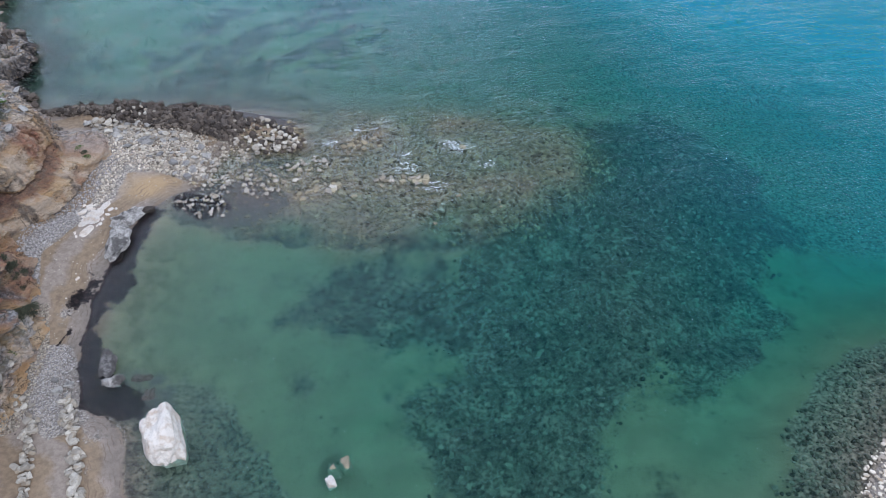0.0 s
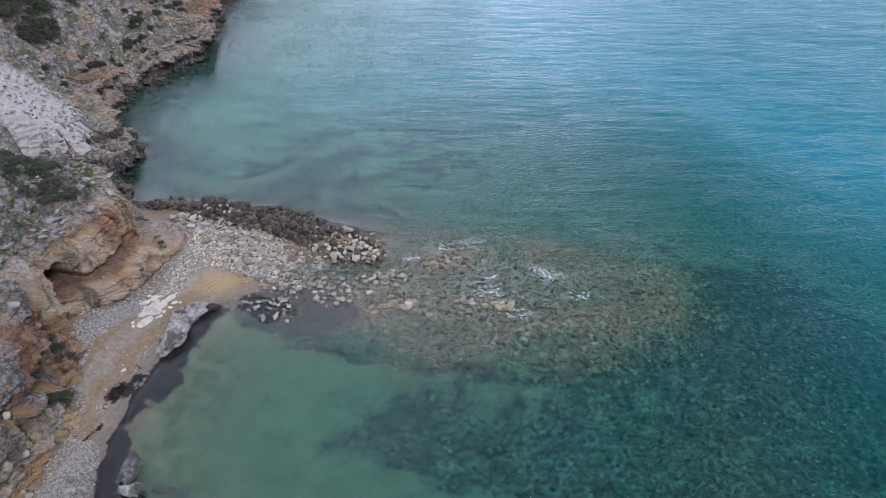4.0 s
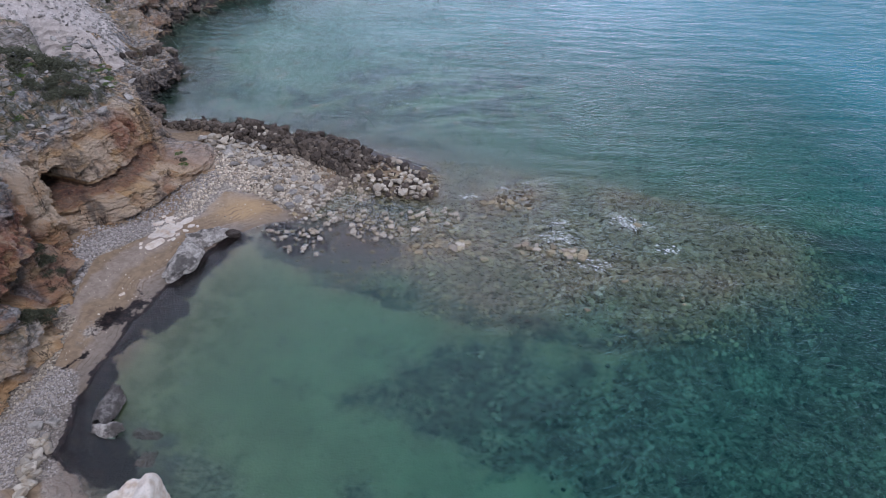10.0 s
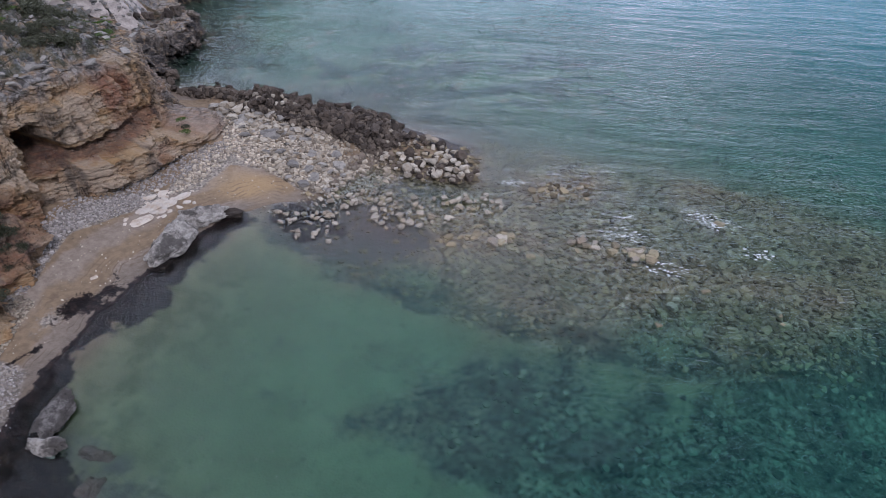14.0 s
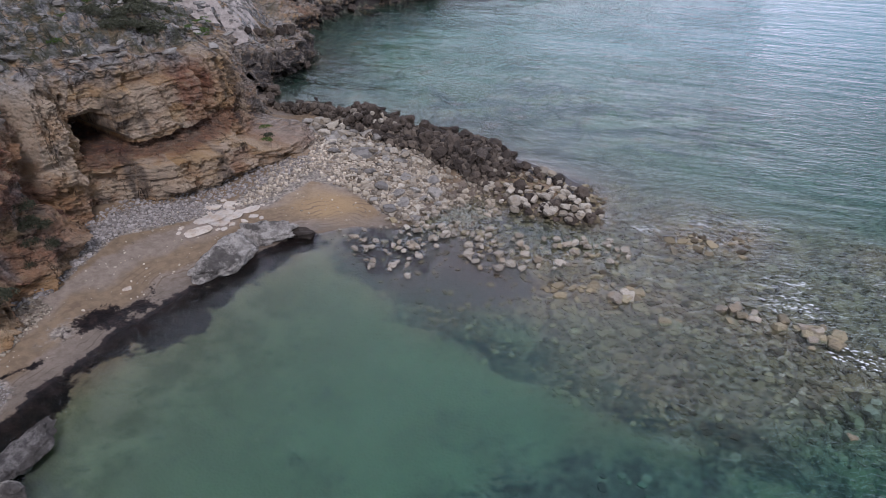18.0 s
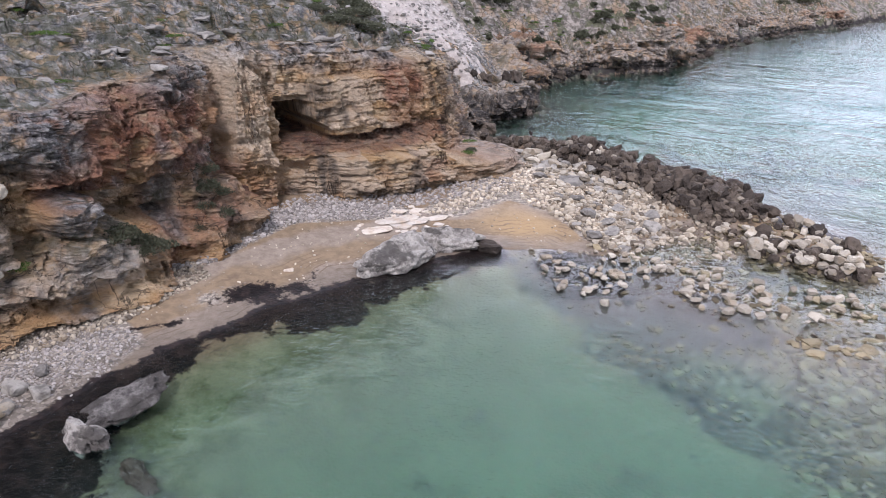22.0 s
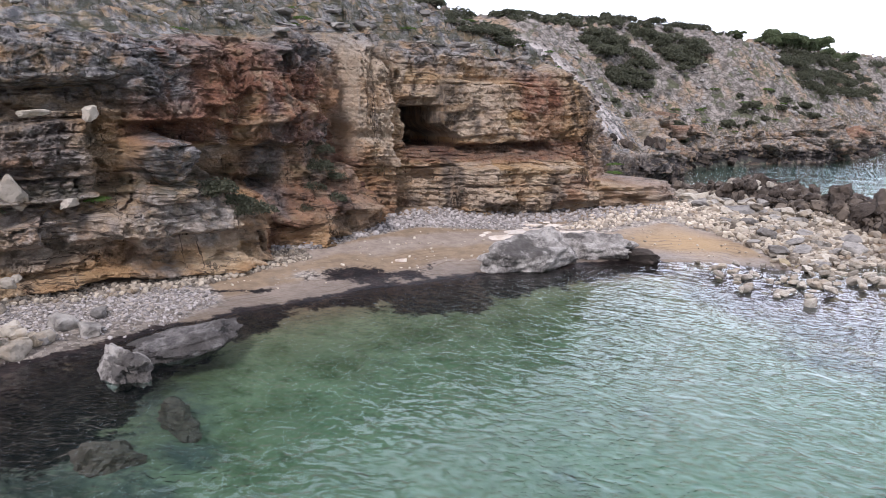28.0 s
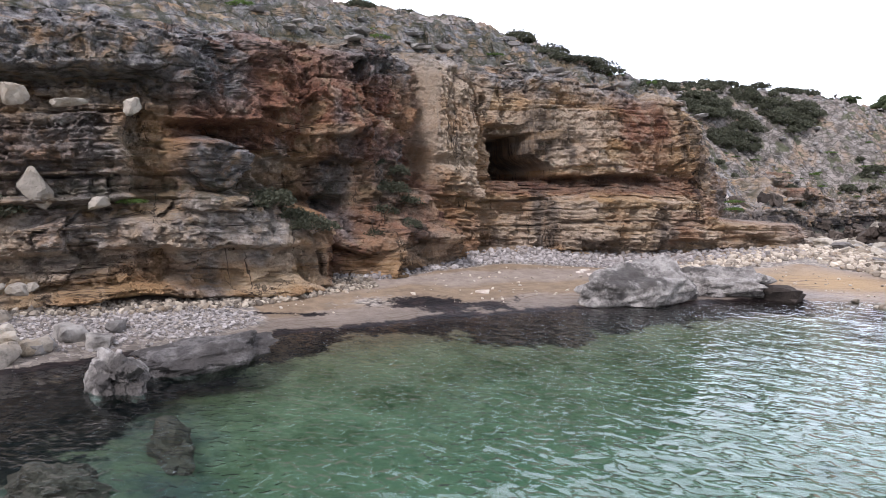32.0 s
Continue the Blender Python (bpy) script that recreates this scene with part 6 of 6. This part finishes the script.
def make_tree(seed):
    rng = random.Random(seed)
    root = new("tree", None)
    limbs = [((0, 0, -0.4), (0.1, 0.0, 1.1), 0.16, 0.11)]
    lumps = [(0.1, 0, 1.6, 1.0, 0.9)]
    for _ in range(8):
        t, r, z = rng.uniform(0, 6.28), rng.uniform(0.5, 1.5), rng.uniform(0.7, 1.9)
        tip = (r * math.cos(t), r * math.sin(t), z)
        limbs.append(((0.1, 0, rng.uniform(0.7, 1.1)), tip, 0.07, 0.02))
        lumps.append((*tip, rng.uniform(0.6, 0.95), rng.uniform(0.5, 0.8)))
    V, Fc = leaf_cloud(lumps, 5200, 0.12, seed)
    part("crown", mesh_from("crown", V, Fc, TREE_LEAVES, False), root)
    part("trunk", stem_mesh("trunk", limbs), root, "grey-brown trunk with spreading limbs")
    return tagged(root, "wind-shaped green tree on the ridge", "tree", "trees on the ridge")


def top_height(x, y):
    """The upland's height, also over the strip that the cliff's own top covers."""
    inl = signed_distance(np.array([x]), np.array([y]), INLAND)
    z, _, _ = ground_height(np.array([x]), np.array([y]))
    if y < 64 and 0 < inl[0] < 5.2:
        z = plateau(np.array([x]), np.array([y]), inl) + karst(np.array([x]), np.array([y])) * smooth(0.0, 2.0, inl)
    return float(z[0])


MAQUIS = [make_shrub("shrub", 300 + i, LEAVES, 1500, 0.075, 0.75, "low dark green maquis shrub on the rocky slope", "maquis shrubs") for i in range(4)]
CUSHIONS = [make_shrub("cushion_plant", 320 + i, FRESH_LEAVES, 700, 0.07, 0.4, "small bright green cushion plant between rocks", "cushion plants") for i in range(3)]
TREES = [make_tree(340 + i) for i in range(3)]
used = set()


def grow(pool, x, y, z, size, turn):
    """The first of a pool is set out itself, later ones are copies of it."""
    k = int(abs(x * 13 + y * 7)) % len(pool)
    src = pool[k]
    m = pose(x, y, z, 0, 0, turn)
    if src.name not in used:
        used.add(src.name)
        src.matrix_world = m
        ob = src
    else:
        ob = copy_thing(src, m)
    ob.scale = size
    return ob


def far_thicket(name, poly, count, seed, sizes, label):
    """Scrub too far off to tell its bushes apart, in one mesh."""
    rng = random.Random(seed)
    lumps = []
    for x, y in scatter(poly, count, seed, 0.8):
        a = rng.uniform(*sizes)
        z = top_height(x, y)
        lumps.append((x, y, z + 0.1 * a, a, a * 0.7))
        for _ in range(3):
            t = rng.uniform(0, 6.28)
            lumps.append((x + 0.7 * a * math.cos(t), y + 0.7 * a * math.sin(t), z + 0.1 * a, a * 0.6, a * 0.5))
    V, Fc = leaf_cloud(lumps, 620 * count, 0.15, seed)
    return tagged(new(name, mesh_from(name, V, Fc, LEAVES, False)), label, "scrub", kind="stuff")


def thicket(pool, poly, count, seed, sizes, spacing, flat=0.8):
    rng = random.Random(seed)
    for x, y in scatter(poly, count, seed, spacing):
        a = rng.uniform(*sizes)
        grow(pool, x, y, top_height(x, y) - 0.05, (a, a * rng.uniform(0.8, 1.2), a * flat * rng.uniform(0.8, 1.15)), rng.uniform(0, 360))


# dark maquis on the near upland
thicket(MAQUIS, [(-39.5, 45.4), (-38.2, 48.4), (-40.4, 49.6), (-42.4, 47.2)], 12, 61, (0.6, 1.1), 0.7, 0.6)
thicket(MAQUIS, [(-42, 47), (-41.5, 50.5), (-45, 54.5), (-49, 54), (-47, 48)], 30, 62, (1.0, 1.7), 1.0, 0.7)
thicket(MAQUIS, [(-40, 18), (-41, 30), (-44, 40), (-50, 52), (-60, 52), (-60, 18)], 60, 63, (0.5, 1.3), 1.5, 0.7)
thicket(MAQUIS, [(-33.5, 15), (-32.8, 26), (-36, 30), (-40, 15)], 22, 64, (0.5, 1.0), 0.9, 0.8)
# north slope: two big dark patches below the ridge, a line along it, and the far thickets
far_thicket("slope_scrub", [(-66.5, 84), (-72.5, 83.5), (-75, 89), (-69, 92), (-66, 89)], 40, 65, (0.8, 1.5), "dense dark maquis on the far slope")
far_thicket("slope_scrub", [(-67.5, 96), (-74, 94), (-76, 101), (-70, 103)], 40, 66, (0.8, 1.5), "dense dark maquis on the far slope")
far_thicket("ridge_scrub", [(-72, 72), (-76, 82), (-77, 100), (-79, 122), (-86, 122), (-84, 95), (-80, 76)], 110, 67, (0.8, 1.4), "dark maquis along the ridge")
far_thicket("ridge_scrub", [(-69, 126), (-74, 122), (-80, 135), (-80, 152), (-74, 150)], 70, 68, (1.0, 1.8), "dark maquis below the trees")
far_thicket("far_scrub", [(-70, 168), (-82, 160), (-86, 210), (-73, 205)], 60, 69, (1.1, 2.0), "distant dark scrub on the coast")
far_thicket("gully_scrub", [(-57, 78), (-60, 78), (-66, 80), (-62, 84), (-66, 118), (-62, 118), (-59, 90)], 50, 70, (0.4, 0.9), "low scrub scattered over the slope")
thicket(CUSHIONS, EDGE_STRIP, 46, 71, (0.3, 0.6), 0.7)
thicket(CUSHIONS, [(-60, 82), (-66, 82), (-66, 116), (-61, 104)], 30, 72, (0.5, 0.9), 1.2)
# trees on the ridge
for x, y, a in ((-79.9, 121.7, 0.8), (-79.5, 129, 1.3), (-78.5, 132, 1.2), (-80, 135, 1.35), (-79.5, 139, 1.2), (-80, 143, 1.3), (-81, 148, 1.1), (-80, 152, 1.0)):
    grow(TREES, x, y, top_height(x, y), (a, a, a), 40 * y)
# plants on the cliff's shelves
for pool, x, y, z, a in ((MAQUIS, -31.9, 31.9, 2.75, 0.62), (MAQUIS, -31.6, 32.8, 2.5, 0.55), (MAQUIS, -31.7, 31.0, 2.9, 0.45), (MAQUIS, -34.3, 36.0, 4.2, 0.5), (MAQUIS, -34.4, 36.9, 3.9, 0.6), (MAQUIS, -34.0, 36.4, 3.3, 0.7), (MAQUIS, -34.1, 37.1, 2.9, 0.55), (MAQUIS, -33.7, 36.2, 2.6, 0.55), (MAQUIS, -33.6, 36.9, 2.1, 0.6), (MAQUIS, -33.2, 35.7, 1.9, 0.4), (MAQUIS, -31.5, 32.2, 2.9, 0.8), (MAQUIS, -31.2, 33.2, 2.2, 0.7),
                         (MAQUIS, -30.9, 25.8, 2.7, 0.7), (MAQUIS, -30.9, 24.6, 2.8, 0.7), (CUSHIONS, -30.6, 28.6, 2.95, 0.4), (CUSHIONS, -33.0, 50.9, 2.6, 0.4), (MAQUIS, -33.6, 51.6, 2.5, 0.35), (CUSHIONS, -34.0, 51.9, 2.9, 0.4)):
    grow(pool, x, y, z, (a, a, a * 0.8), 70 * y)
